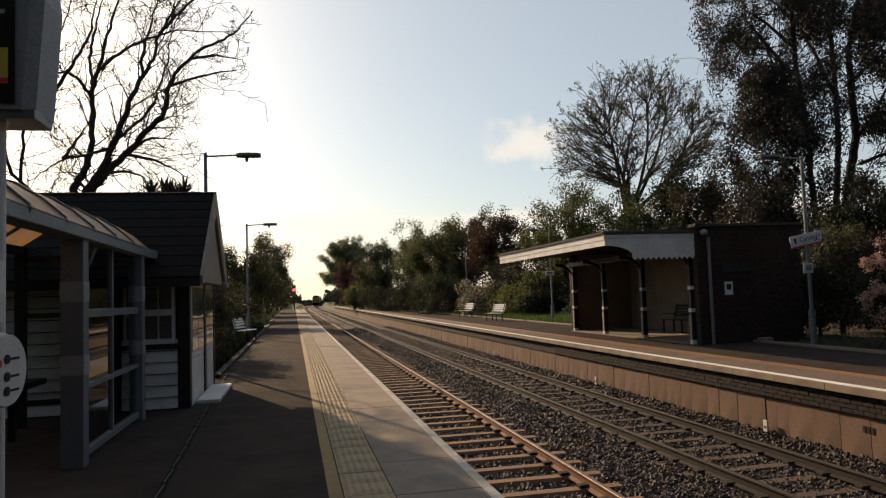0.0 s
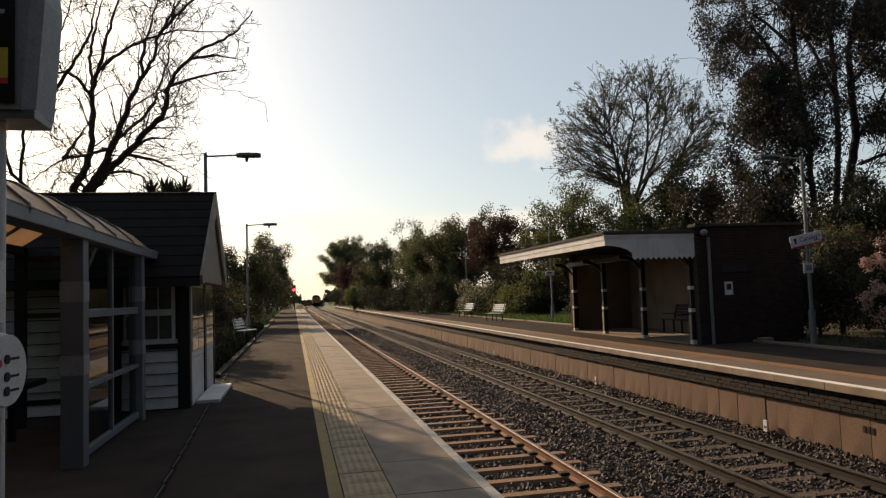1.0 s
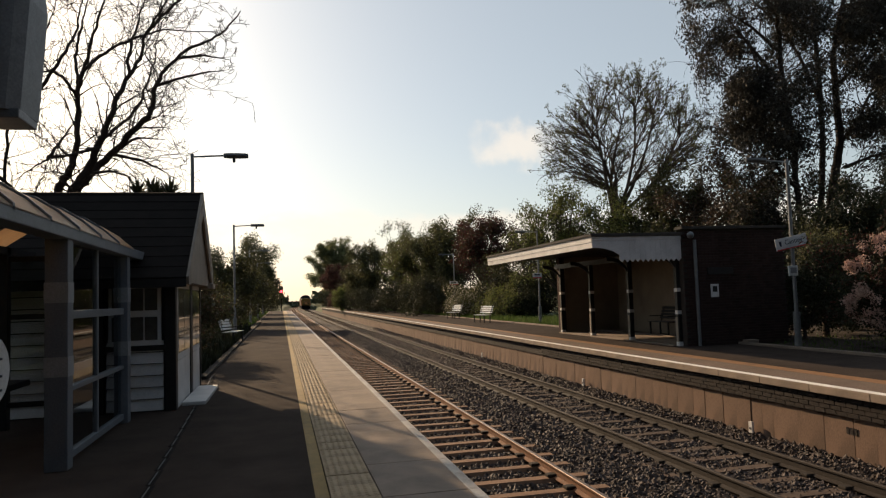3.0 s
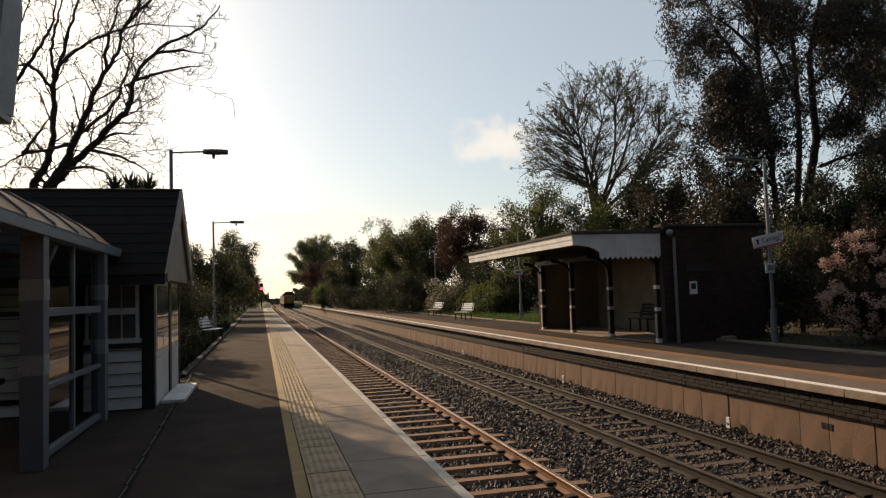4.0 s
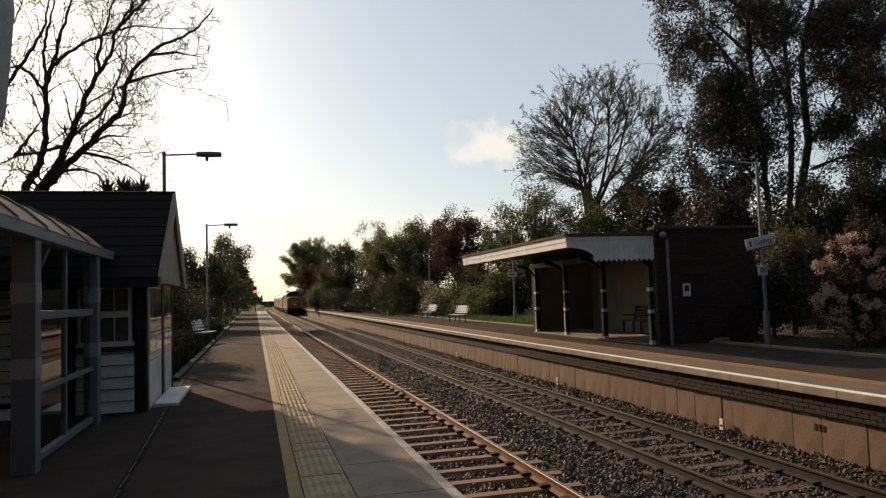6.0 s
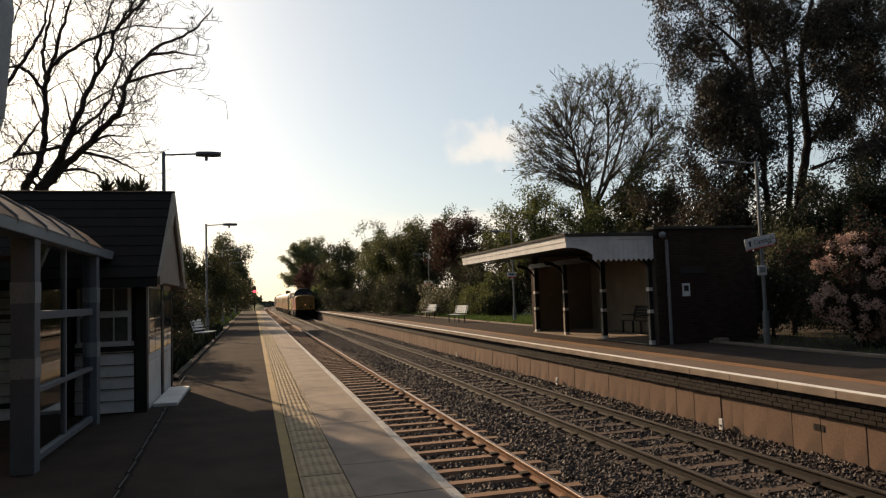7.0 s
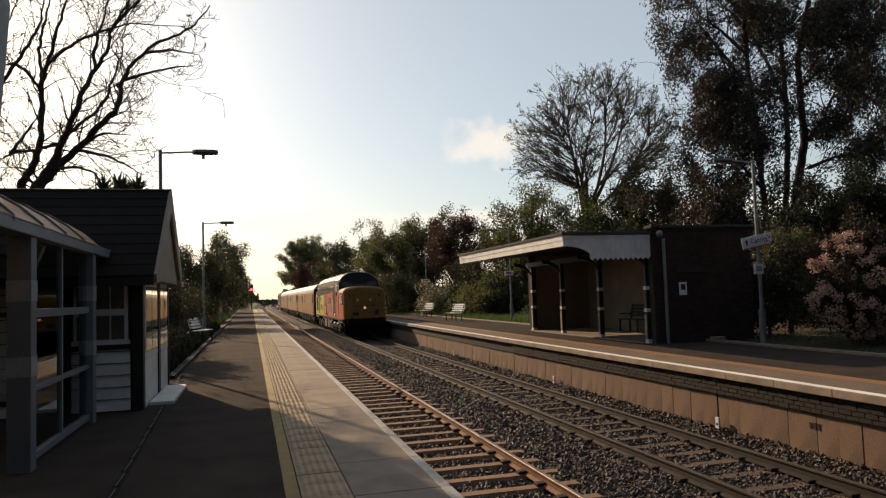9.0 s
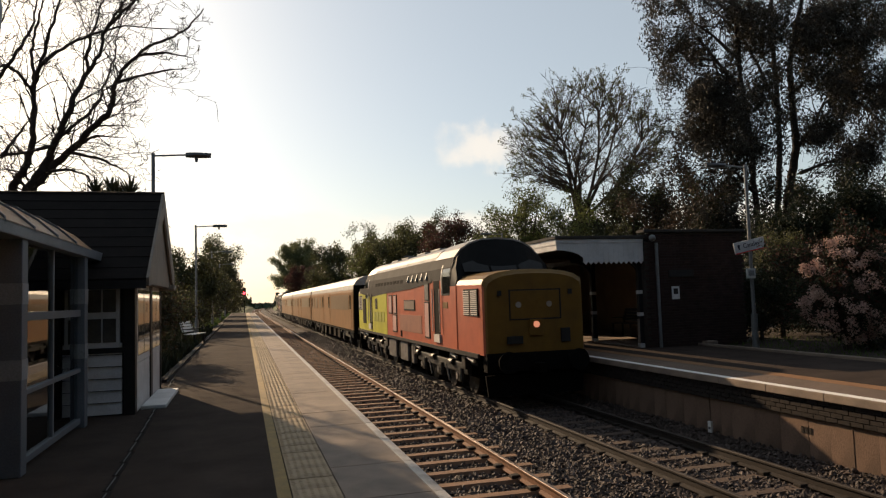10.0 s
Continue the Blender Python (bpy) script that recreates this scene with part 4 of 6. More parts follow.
def build_coach(label):
    """Front end at y = 0."""
    C = thing("coach", label, "railway coach", group="coaches of the train")
    n = 22.7
    part("body", loft([body_ring(y, 1.38, 1.05, 2.98, 3.8, 12) for y in (0.05, n)]), M_COACH, C, "ochre yellow painted body")
    part("roof", loft([[(x * 1.004, y, z + 0.014) for x, y, z in body_ring(y, 1.36, 3.06, 3.1, 3.81, 12)] for y in (0.02, n + 0.03)]), M_COACH_ROOF, C, "pale grey roof")
    for y in (0.0, n):
        part("end_panel", box(-1.34, 1.34, y - 0.03, y + 0.06, 1.0, 3.3, 0.02), M_UNDER, C, "dark coach end")
        part("gangway", box(-0.55, 0.55, y - 0.4 if y < 1 else y, y if y < 1 else y + 0.4, 1.0, 3.2, 0.04), M_UNDER, C, "black gangway bellows")
    for sx in (-1, 1):
        part("grey_panel", box(sx * 1.384 - 0.012, sx * 1.384 + 0.012, 1.6, 9.2, 2.05, 2.85), M_TAN, C, "tan plated window band")
        for y in (0.5, 9.9, 13.5, n - 1.3):
            d = part("door", box(sx * 1.386 - 0.014, sx * 1.386 + 0.014, y, y + 0.75, 1.12, 2.95, 0.006), M_COACH, C)
            part("door_window", box(sx * 1.39 - 0.016, sx * 1.39 + 0.016, y + 0.16, y + 0.6, 2.1, 2.8), M_WINDOW_DARK, d)
        for y in (15.2, 17.8, 20.0):
            part("window", box(sx * 1.386 - 0.012, sx * 1.386 + 0.012, y, y + 1.3, 2.05, 2.8), M_TAN, C, "plated-over window")
        part("sole_bar", box(sx * 1.3 - 0.04, sx * 1.3 + 0.04, 0.1, n - 0.1, 0.92, 1.06), M_UNDER, C)
        for y in (6.0, 8.0, 10.5, 13.0, 15.0):
            part("equipment_box", box(sx * 1.1 - 0.18, sx * 1.1 + 0.18, y, y + 1.1, 0.4, 0.95, 0.03), M_UNDER, C)
    build_bogie(C, 3.4, 2, 2.6, M_UNDER_LIGHT)
    build_bogie(C, n - 3.4, 2, 2.6, M_UNDER_LIGHT)
    return C


loco = build_loco("locomotive", "diesel locomotive in orange and lime with yellow nose, running")
coach = build_coach("ochre yellow test-train coach with pale grey roof")
coaches = [coach, copy_thing(coach, Matrix()), copy_thing(coach, Matrix())]
rear_loco = build_loco("rear_locomotive", "dark grey diesel locomotive at the tail of the train", False)


# ---- plants ----
def tube_mesh(segs, verts, faces, thin=0.0):
    for p, q, r0, r1 in segs:
        d = (q - p)
        if d.length < 1e-6:
            continue
        n = 7 if r0 > 0.09 else 5 if r0 > 0.03 else 3
        d.normalize()
        a = d.orthogonal().normalized()
        b = d.cross(a)
        s = len(verts)
        for c, r in ((p, r0), (q + d * min(0.02, r1), r1)):
            for k in range(n):
                w = 2 * math.pi * k / n
                verts.append(c + a * (r * math.cos(w)) + b * (r * math.sin(w)))
        for k in range(n):
            j = (k + 1) % n
            faces.append((s + k, s + j, s + n + j, s + n + k))


def rv(rng):
    while True:
        v = Vector((rng.uniform(-1, 1), rng.uniform(-1, 1), rng.uniform(-1, 1)))
        if 0.05 < v.length < 1:
            return v.normalized()


def grow(segs, tips, p, d, length, r, depth, rng, kids=4, wild=0.22, up=0.06, spread=0.8, shrink=0.62, last=0.006):
    n = 5 if depth > 1 else 4
    pts = [p.copy()]
    d = d.normalized()
    for i in range(n):
        d = (d + rv(rng) * wild + Vector((0, 0, up))).normalized()
        q = pts[-1] + d * (length / n)
        ra, rb = r * (1 - 0.75 * i / n), r * (1 - 0.75 * (i + 1) / n)
        segs.append((pts[-1], q, max(ra, last), max(rb, last)))
        pts.append(q)
    tips.append((pts[-1], d))
    if depth <= 0:
        tips.append((pts[2], d))
        return
    for k in range(kids):
        f = rng.uniform(0.3, 1.0)
        i = min(n - 1, int(f * n))
        base = pts[i].lerp(pts[i + 1], f * n - i) if i < n else pts[-1]
        side = rv(rng)
        side = (side - d * side.dot(d)).normalized()
        nd = (d * (1.0 - spread * 0.5) + side * spread).normalized()
        grow(segs, tips, base, nd, length * shrink * rng.uniform(0.75, 1.2), max(r * (1 - 0.75 * f) * 0.75, last), depth - 1, rng, kids, wild, up, spread, shrink, last)


def units(g, n):
    v = g.normal(size=(n, 3))
    return v / np.linalg.norm(v, axis=1, keepdims=True)


def leaf_mesh(points, size, rng, droop=0.0, slim=0.5):
    """Folded leaves: two small facets each."""
    g = np.random.default_rng(rng.randrange(1 << 30))
    c = np.array([tuple(p) for p in points], float).reshape(-1, 3)
    n = len(c)
    d = units(g, n) - (0, 0, droop)
    d /= np.linalg.norm(d, axis=1, keepdims=True)
    s = np.cross(d, units(g, n))
    s /= np.linalg.norm(s, axis=1, keepdims=True) + 1e-9
    u = np.cross(d, s)
    ln = size * g.uniform(0.6, 1.35, (n, 1))
    w = ln * slim
    vs = np.stack([c - d * ln * 0.5, c + s * w * 0.5 + u * w * 0.15, c + d * ln * 0.5, c - s * w * 0.5 + u * w * 0.15], 1).reshape(-1, 3)
    k = (np.arange(n) * 4)[:, None]
    fs = np.concatenate([k + (0, 1, 2), k + (0, 2, 3)], 1).reshape(-1, 3)
    return vs.tolist(), fs.tolist()


def scatter(tips, n, spread, rng):
    g = np.random.default_rng(rng.randrange(1 << 30))
    t = np.array([tuple(c) for c, d in tips], float)
    return t[g.integers(0, len(t), n)] + units(g, n) * (spread * g.random((n, 1)) ** 0.6)


def finish_tree(name, label, segs, bark, crowns, group="", boles=()):
    t = thing(name, label, "tree" if "tree" in name or "palm" in name else "shrub", group=group)
    for own in boles or ([g for g in segs if g[2] > 0.045],):
        v, f = [], []
        tube_mesh(own, v, f)
        raw("trunk", v, f, bark, t, True)
    v, f = [], []
    tube_mesh([g for g in segs if boles or g[2] <= 0.045], v, f)
    raw("branching", v, f, bark, t, True)
    for nm, vs, fs, m in crowns:
        raw(nm, vs, fs, m, t)
    return t


def stem_segs(stems, segs, r0, r1):
    marks = []
    for st in stems:
        pts = [Vector(p) for p in st]
        fine = []
        for a, b in zip(pts, pts[1:]):
            for k in range(4):
                fine.append(a.lerp(b, k / 4) + Vector((0.05 * math.sin(7 * k + a.x), 0, 0.0)) * (k % 2))
        fine.append(pts[-1])
        m = len(fine) - 1
        for i in range(m):
            ra, rb = r0 + (r1 - r0) * i / m, r0 + (r1 - r0) * (i + 1) / m
            segs.append((fine[i], fine[i + 1], ra, rb))
            marks.append((fine[i], (fine[i + 1] - fine[i]).normalized(), ra, i / m))
    return marks


# the bare tree behind the hut
def build_bare_tree():
    rng = random.Random(5)
    segs, tips = [], []
    stems = [
        [(-6.3, 22.0, -0.1), (-6.3, 22.0, 4.2), (-6.16, 22.0, 5.11), (-5.81, 21.76, 5.55), (-5.66, 21.88, 6.22), (-5.71, 22.18, 7.19), (-5.72, 22.21, 8.03), (-5.45, 21.93, 8.69), (-5.19, 21.75, 9.55), (-4.98, 21.94, 10.47), (-4.81, 22.22, 11.8)],
        [(-6.2, 21.8, -0.1), (-6.0, 21.7, 4.3), (-5.7, 21.6, 4.97), (-5.33, 21.85, 5.65), (-4.99, 21.63, 6.34), (-4.64, 21.37, 7.01), (-4.44, 21.44, 7.69), (-4.2, 21.75, 8.37), (-3.91, 21.83, 8.91), (-3.71, 21.58, 9.58), (-3.3, 21.35, 10.1), (-2.85, 21.49, 11.12)],
        [(-6.2, 22.1, -0.1), (-6.1, 22.3, 4.4), (-5.73, 22.4, 5.18), (-5.22, 22.61, 5.88), (-4.68, 22.58, 6.39), (-4.23, 22.28, 6.84), (-3.75, 22.16, 7.25), (-3.66, 22.38, 7.65), (-3.63, 22.64, 8.33), (-3.33, 22.54, 8.83), (-2.65, 22.24, 9.38), (-1.92, 22.17, 9.71), (-1.52, 22.44, 10.14), (-1.11, 22.65, 10.84)],
    ]
    limbs = [
        [(-5.46, 21.8, 8.49), (-5.03, 21.81, 8.92), (-4.46, 21.56, 9.2), (-3.88, 21.66, 9.52), (-3.24, 21.96, 9.88), (-2.46, 22.03, 9.88), (-1.72, 21.76, 9.81)],
        [(-5.72, 22.2, 8.2), (-5.93, 22.77, 9.2), (-5.75, 22.46, 9.79), (-5.53, 22.36, 10.61), (-5.49, 22.61, 11.76)],
        [(-4.2, 21.7, 8.3), (-4.17, 21.47, 8.85), (-4.03, 21.65, 9.59), (-3.76, 21.46, 10.36), (-3.53, 21.18, 11.26)],
        [(-5.0, 21.7, 6.4), (-4.46, 22.64, 7.26), (-4.05, 22.57, 7.77), (-3.94, 22.83, 8.37), (-3.7, 23.05, 9.25), (-3.62, 22.9, 9.91), (-3.33, 22.6, 10.52)],
        [(-5.0, 21.6, 6.2), (-5.5, 20.85, 5.82), (-6.02, 20.77, 5.72), (-6.43, 21.03, 5.56), (-7.11, 21.25, 5.14)],
        [(-5.72, 22.1, 7.79), (-5.88, 21.47, 8.12), (-6.28, 21.65, 8.4), (-6.65, 21.46, 8.24), (-7.1, 21.18, 8.44)],
        [(-6.43, 21.2, 7.69), (-5.81, 20.98, 8.59), (-5.54, 21.25, 9.34), (-5.45, 21.45, 10.23), (-5.34, 21.28, 10.98)],
        [(-4.6, 22.5, 6.45), (-4.17, 22.77, 6.75), (-3.33, 22.46, 6.65)],
        [(-4.9, 22.6, 6.2), (-4.07, 22.64, 6.04), (-3.59, 22.57, 5.81), (-3.08, 22.83, 5.52)],
        [(-5.42, 22.5, 5.6), (-4.8, 22.11, 5.6), (-4.41, 22.4, 5.52), (-4.18, 22.4, 5.27)],
        [(-6.1, 20.8, 5.7), (-5.87, 21.2, 6.31), (-5.6, 21.5, 6.94)],
        [(-3.63, 22.6, 8.32), (-2.88, 22.77, 8.66), (-2.03, 22.46, 8.79), (-1.62, 22.36, 8.81)],
        [(-2.95, 22.4, 9.15), (-2.21, 22.71, 9.39), (-1.45, 22.46, 9.2)],
        [(-3.72, 21.6, 9.6), (-3.18, 22.11, 10.51), (-2.49, 22.4, 11.38), (-1.99, 22.4, 11.96)],
        [(-6.3, 22, 3.6), (-7.2, 21, 5.1), (-7.11, 20.85, 6.35), (-6.83, 20.77, 7.55), (-6.51, 21.03, 8.73), (-6.17, 21.25, 9.78), (-5.85, 21.11, 10.7)],
        [(-6.3, 22, 3.9), (-7.35, 20.8, 5.28), (-7.81, 20.97, 6.81), (-7.58, 20.67, 8.09), (-7.29, 20.56, 9.27), (-7.25, 20.8, 10.45)],
    ]
    boles, marks = [], stem_segs(limbs, segs, 0.055, 0.014)
    for st in stems:
        boles.append([])
        marks += stem_segs([st], boles[-1], 0.135, 0.02)
    heart = Vector((-5.6, 22, 6.0))
    for p, d, r, f in marks:
        if p.z < 4.6 or rng.random() > (0.85 if p.z < 8 else 0.6):
            continue
        out = (p - heart).normalized()
        side = rv(rng)
        side = (side - d * side.dot(d)).normalized()
        nd = (d * 0.5 + side * 0.85 + out * 0.4).normalized()
        edge = 0.4 if p.x > -2.6 else 0.6 if p.z > 9.8 else 1.0
        grow(segs, tips, p, nd, rng.uniform(0.8, 1.7) * edge, max(0.014, min(0.03, r * 0.4)), 2, rng, 3, 0.3, 0.03, 0.75, 0.55, 0.0078)
    finish_tree("bare_tree", "tall bare tree with dark branching limbs behind the hut", segs, M_BARK_DARK, [], boles=boles)


build_bare_tree()


def build_budding_tree():
    """A broad round head: a few leaders rise from the bole and fine straight branches fan out of them."""
    rng = random.Random(11)
    segs, tips = [], []
    hub = Vector((21.1, 40, 10.3))
    base = Vector((20.3, 40, -0.05))
    fork = Vector((20.2, 40, 6.0))
    segs.append((base, fork, 0.3, 0.22))

    def reach(v, f):
        return hub + Vector((v.x * 5.0 * f, v.y * 4.8 * f, v.z * (4.7 if v.z > 0 else 2.6) * f))

    def curve(a, b, r0, r1, n=4, sag=0.06):
        side = rv(rng) * (b - a).length * sag
        pts = [a]
        for k in range(1, n + 1):
            f = k / n
            p = a.lerp(b, f) + side * math.sin(math.pi * f) + rv(rng) * 0.03
            segs.append((pts[-1], p, r0 + (r1 - r0) * (k - 1) / n, r0 + (r1 - r0) * f))
            pts.append(p)
        return pts

    leaders = []
    for x, y, z in ((-0.32, 0.1, 0.35), (0.02, -0.3, 0.5), (0.15, 0.35, 0.45), (0.42, 0.0, 0.5), (-0.1, 0.3, 0.1), (-0.55, -0.25, 0.1), (0.6, -0.3, 0.15)):
        leaders.append(curve(fork, reach(Vector((x, y, z)), 1.0), 0.13, 0.05, 6, 0.08))
    for k in range(125):
        z = -0.55 + 1.53 * (k + 0.5) / 125
        a = 2.4 * k
        w = math.sqrt(max(0.02, 1 - z * z))
        v = Vector((math.cos(a) * w, math.sin(a) * w, z))
        goal = reach(v, rng.uniform(0.82, 0.95))
        near = min((p for L in leaders for p in L[2:]), key=lambda p: (p - goal).length + 0.9 * abs(p.z - (goal.z - 2.2)))
        main = curve(near, goal, 0.046, 0.018, 6)
        for i2 in range(8):
            o = main[rng.randrange(1, 7)]
            v2 = ((goal - near).normalized() + rv(rng) * 0.55).normalized()
            q = o + v2 * rng.uniform(0.6, 1.4)
            sub = curve(o, q, 0.021, 0.012, 3)
            tips.append((q, v2))
            for i3 in range(4):
                o3 = sub[rng.randrange(1, 4)]
                q3 = o3 + (v2 + rv(rng) * 0.7).normalized() * rng.uniform(0.3, 0.75)
                segs.append((o3, q3, 0.013, 0.01))
                tips.append((q3, v2))
    out = [t for t in tips if (t[0] - hub).length > 3.9]
    rng.shuffle(out)
    pts = scatter(out[:1300], 15000, 0.17, rng)
    vs, fs = leaf_mesh(pts, 0.1, rng, 0.2, 0.6)
    finish_tree("budding_tree", "round-headed tree coming into leaf with fine bare twigs", segs, M_BARK, [("crown", vs, fs, M_LEAF)])


build_budding_tree()


def build_gum_tree():
    rng = random.Random(3)
    segs, tips = [], []
    stems = [
        [(23.4, 28, -0.1), (23.55, 28, 3.99), (23.4, 28, 6.13), (23.4, 28, 8.28), (23.25, 28, 9.63), (23.01, 28, 11.52), (22.99, 28, 13.44), (22.95, 28, 15.09), (22.95, 28, 17.31)],
        [(24.6, 28.4, -0.1), (24.91, 28.4, 4.83), (25.11, 28.4, 6.2), (25.34, 28.4, 8.41), (25.38, 28.4, 10.92), (25.3, 28.4, 13.73), (25.39, 28.4, 15.44), (25.47, 28.4, 17.73)],
        [(25.0, 28.2, -0.1), (25.28, 28.2, 4.81), (25.77, 28.2, 7.0), (26.15, 28.2, 8.38), (26.08, 28.2, 10.89), (26.08, 28.2, 12.57), (26.64, 28.2, 14.59), (27.53, 28.2, 17.24)],
    ]
    arms = [
        [(23.26, 28, 8.65), (21.68, 27, 9.92), (20.7, 26.8, 11.2)],
        [(26.1, 28.2, 8.3), (26.64, 27.6, 9.22), (27.41, 27.6, 10.49), (28.63, 27.6, 11.1), (30.25, 27.6, 12.02)],
        [(26.08, 28.2, 11.1), (27.25, 28, 12.0), (28.14, 28, 12.62), (29.79, 28, 13.86), (31.5, 28, 14.6)],
        [(26.6, 28.2, 14.5), (28.15, 28, 14.76), (29.94, 28, 15.61), (31.5, 28, 16.5)],
        [(28.63, 27.6, 11.1), (29.3, 27.2, 10.4), (30.1, 27, 9.6), (31.0, 27, 9.2)],
        [(23.4, 28, 8.3), (22.56, 27.8, 9.69), (22.24, 27.8, 10.75), (21.63, 27.8, 11.66), (21.11, 27.8, 12.98)],
        [(23.0, 28, 12.5), (21.6, 28, 13.6), (20.2, 28, 14.4)],
        [(22.97, 28, 14.5), (21.5, 28, 15.6), (20.2, 28, 16.2)],
        [(25.29, 28.4, 10.41), (24.86, 29, 12.79), (24.15, 29.5, 14.64), (22.74, 30, 16.21)],
        [(23.5, 28, 6.02), (21.59, 27, 6.87), (20.3, 26.7, 7.2)],
        [(26.27, 28.2, 7.12), (27.63, 28, 7.63), (29.92, 28, 8.06)],
        [(23.26, 28, 8.65), (22.46, 29, 9.69), (21.6, 29.5, 10.6)],
        [(22.71, 28, 11.29), (21.45, 28.5, 13.3), (21.0, 29, 14.5)],
    ]
    boles = []
    for st, ra in zip(stems, (0.15, 0.16, 0.25)):
        boles.append([])
        stem_segs([st], boles[-1], ra, 0.09)
    marks = stem_segs(arms, segs, 0.1, 0.03)
    allm = [m for m in marks if m[3] > 0.2]
    for st in stems:
        for p in st[3:]:
            allm.append((Vector(p), Vector((rng.uniform(-1, 1), 0, 1)), 0.1, 0.5))
    for p, d, r, f in allm:
        for k in range(2):
            grow(segs, tips, p, (d * 0.4 + rv(rng) * 0.9).normalized(), rng.uniform(1.4, 2.6), 0.035, 2, rng, 3, 0.25, -0.05, 0.8, 0.65, 0.008)
    pts = []
    for c, d in tips:
        if noise.noise(c * 0.55) > (0.02 if c.x < 26.5 else -0.12):
            k = rng.randrange(25, 75)
            for _ in range(k):
                o = rv(rng) * 0.42 * rng.random() ** 0.5
                o.z = o.z * 1.5 - 0.25
                pts.append(c + o)
    rng.shuffle(pts)
    vs, fs = leaf_mesh(pts[:150000], 0.165, rng, 0.9, 0.36)
    finish_tree("gum_tree", "tall evergreen tree with drooping grey-green foliage and dark trunks", segs, M_BARK_DARK, [("crown", vs, fs, M_LEAF_GUM)], boles=boles)


build_gum_tree()


ROW_R = "trees along the far platform"
ROW_L = "trees along the near platform"


def leafy(name, label, base, height, rx, ry, low, n, size, leaf, seed, bark=None, slim=0.55, second=None, group="", ragged=0.35, twigs=10):
    """A leafy tree or shrub: limbs from the base reach into an uneven crown of clumps."""
    rng = random.Random(seed)
    segs, tips = [], []
    base = Vector(base)
    mid = base + Vector((0, 0, low + (height - low) * 0.5))
    r0 = 0.028 * height
    segs.append((base, base + Vector((0, 0, max(0.3, low * 0.8))), r0, r0 * 0.8))
    fork = base + Vector((0, 0, max(0.3, low * 0.8)))
    clumps = []
    for k in range(int(24 + twigs * 2)):
        v = rv(rng)
        f = rng.uniform(0.45, 1.0) * (1 + ragged * (rng.random() - 0.5))
        c = mid + Vector((v.x * rx * f, v.y * ry * f, v.z * (height - low) * 0.5 * f))
        clumps.append((c, v, rng.uniform(0.5, 1.1)))
    for c, v, s in clumps:
        segs.append((fork.lerp(c, 0.0), fork.lerp(c, 0.5) + Vector((0, 0, 0.1 * height * rng.random())), r0 * 0.35, r0 * 0.2))
        segs.append((segs[-1][1], c, r0 * 0.2, 0.012))
        for _ in range(4):
            q = c + rv(rng) * 0.28 * (rx + ry) * 0.5 * s
            segs.append((c, q, 0.014, 0.006))
            tips.append((q, v))
        tips.append((c, v))
    # sprigs that stick out of the outline
    for _ in range(twigs * 2):
        c, v, s = clumps[rng.randrange(len(clumps))]
        d = (v + Vector((0, 0, 0.6)) + rv(rng) * 0.4).normalized()
        q = c + d * rng.uniform(0.25, 0.6) * min(rx, height * 0.4)
        segs.append((c, q, 0.015, 0.006))
        for j in range(3):
            tips.append((c.lerp(q, 0.4 + 0.3 * j), d))
    sp = 0.2 * (rx + ry) * 0.5 + 0.1
    pts = scatter(tips, int(n * (2.4 if "near platform" in group else 3.2)), sp, rng)
    cut = int(len(pts) * (0.72 if second else 1))
    size *= 0.68
    vs, fs = leaf_mesh(pts[:cut], size, rng, 0.1, slim)
    crowns = [("crown", vs, fs, leaf)]
    if second:
        vs, fs = leaf_mesh(pts[cut:], size, rng, 0.1, slim)
        crowns.append(("crown", vs, fs, second))
    return finish_tree(name, label, segs, bark or M_BARK, crowns, group)


def at(p, z=-0.05):
    return (p[0], p[1], z)


# behind the canopy
leafy("small_tree", "loose fresh-green small tree behind the canopy", at((17.29, 42, 5.72)), 8.0, 2.6, 2.4, 2.0, 5200, 0.2, M_LEAF_LIGHT, 21, second=M_LEAF_DARK, group=ROW_R, ragged=0.6, twigs=16)
leafy("small_tree", "loose fresh-green small tree behind the canopy", at((19.15, 38, 5.28)), 7.2, 2.8, 2.4, 2.0, 5200, 0.2, M_LEAF_LIGHT, 22, second=M_LEAF_DARK, group=ROW_R, ragged=0.6, twigs=12)
leafy("small_tree", "dense dark green tree behind the brick building", at((20.23, 34, 4.85)), 7.9, 2.3, 2.2, 1.5, 7500, 0.22, M_LEAF_DARK, 23, second=M_LEAF, group=ROW_R, ragged=0.5)
leafy("brown_tree", "brown-tinged tree with withered foliage behind the building", at((21.28, 30, 4.43)), 8.2, 2.7, 2.4, 1.8, 8500, 0.2, M_LEAF_BROWN, 24, second=M_LEAF_GUM, group=ROW_R, ragged=0.5)
leafy("small_tree", "dense dark green tree behind the brick building", at((21.34, 27, 3.62)), 6.3, 2.6, 2.0, 0.6, 7500, 0.2, M_LEAF_DARK, 25, second=M_LEAF_BROWN, group=ROW_R, ragged=0.5)
leafy("small_tree", "dense dark green tree behind the canopy", at((17.68, 48, 3.48)), 6.2, 2.4, 2.4, 0.8, 6000, 0.22, M_LEAF_DARK, 26, second=M_LEAF, group=ROW_R, ragged=0.5)
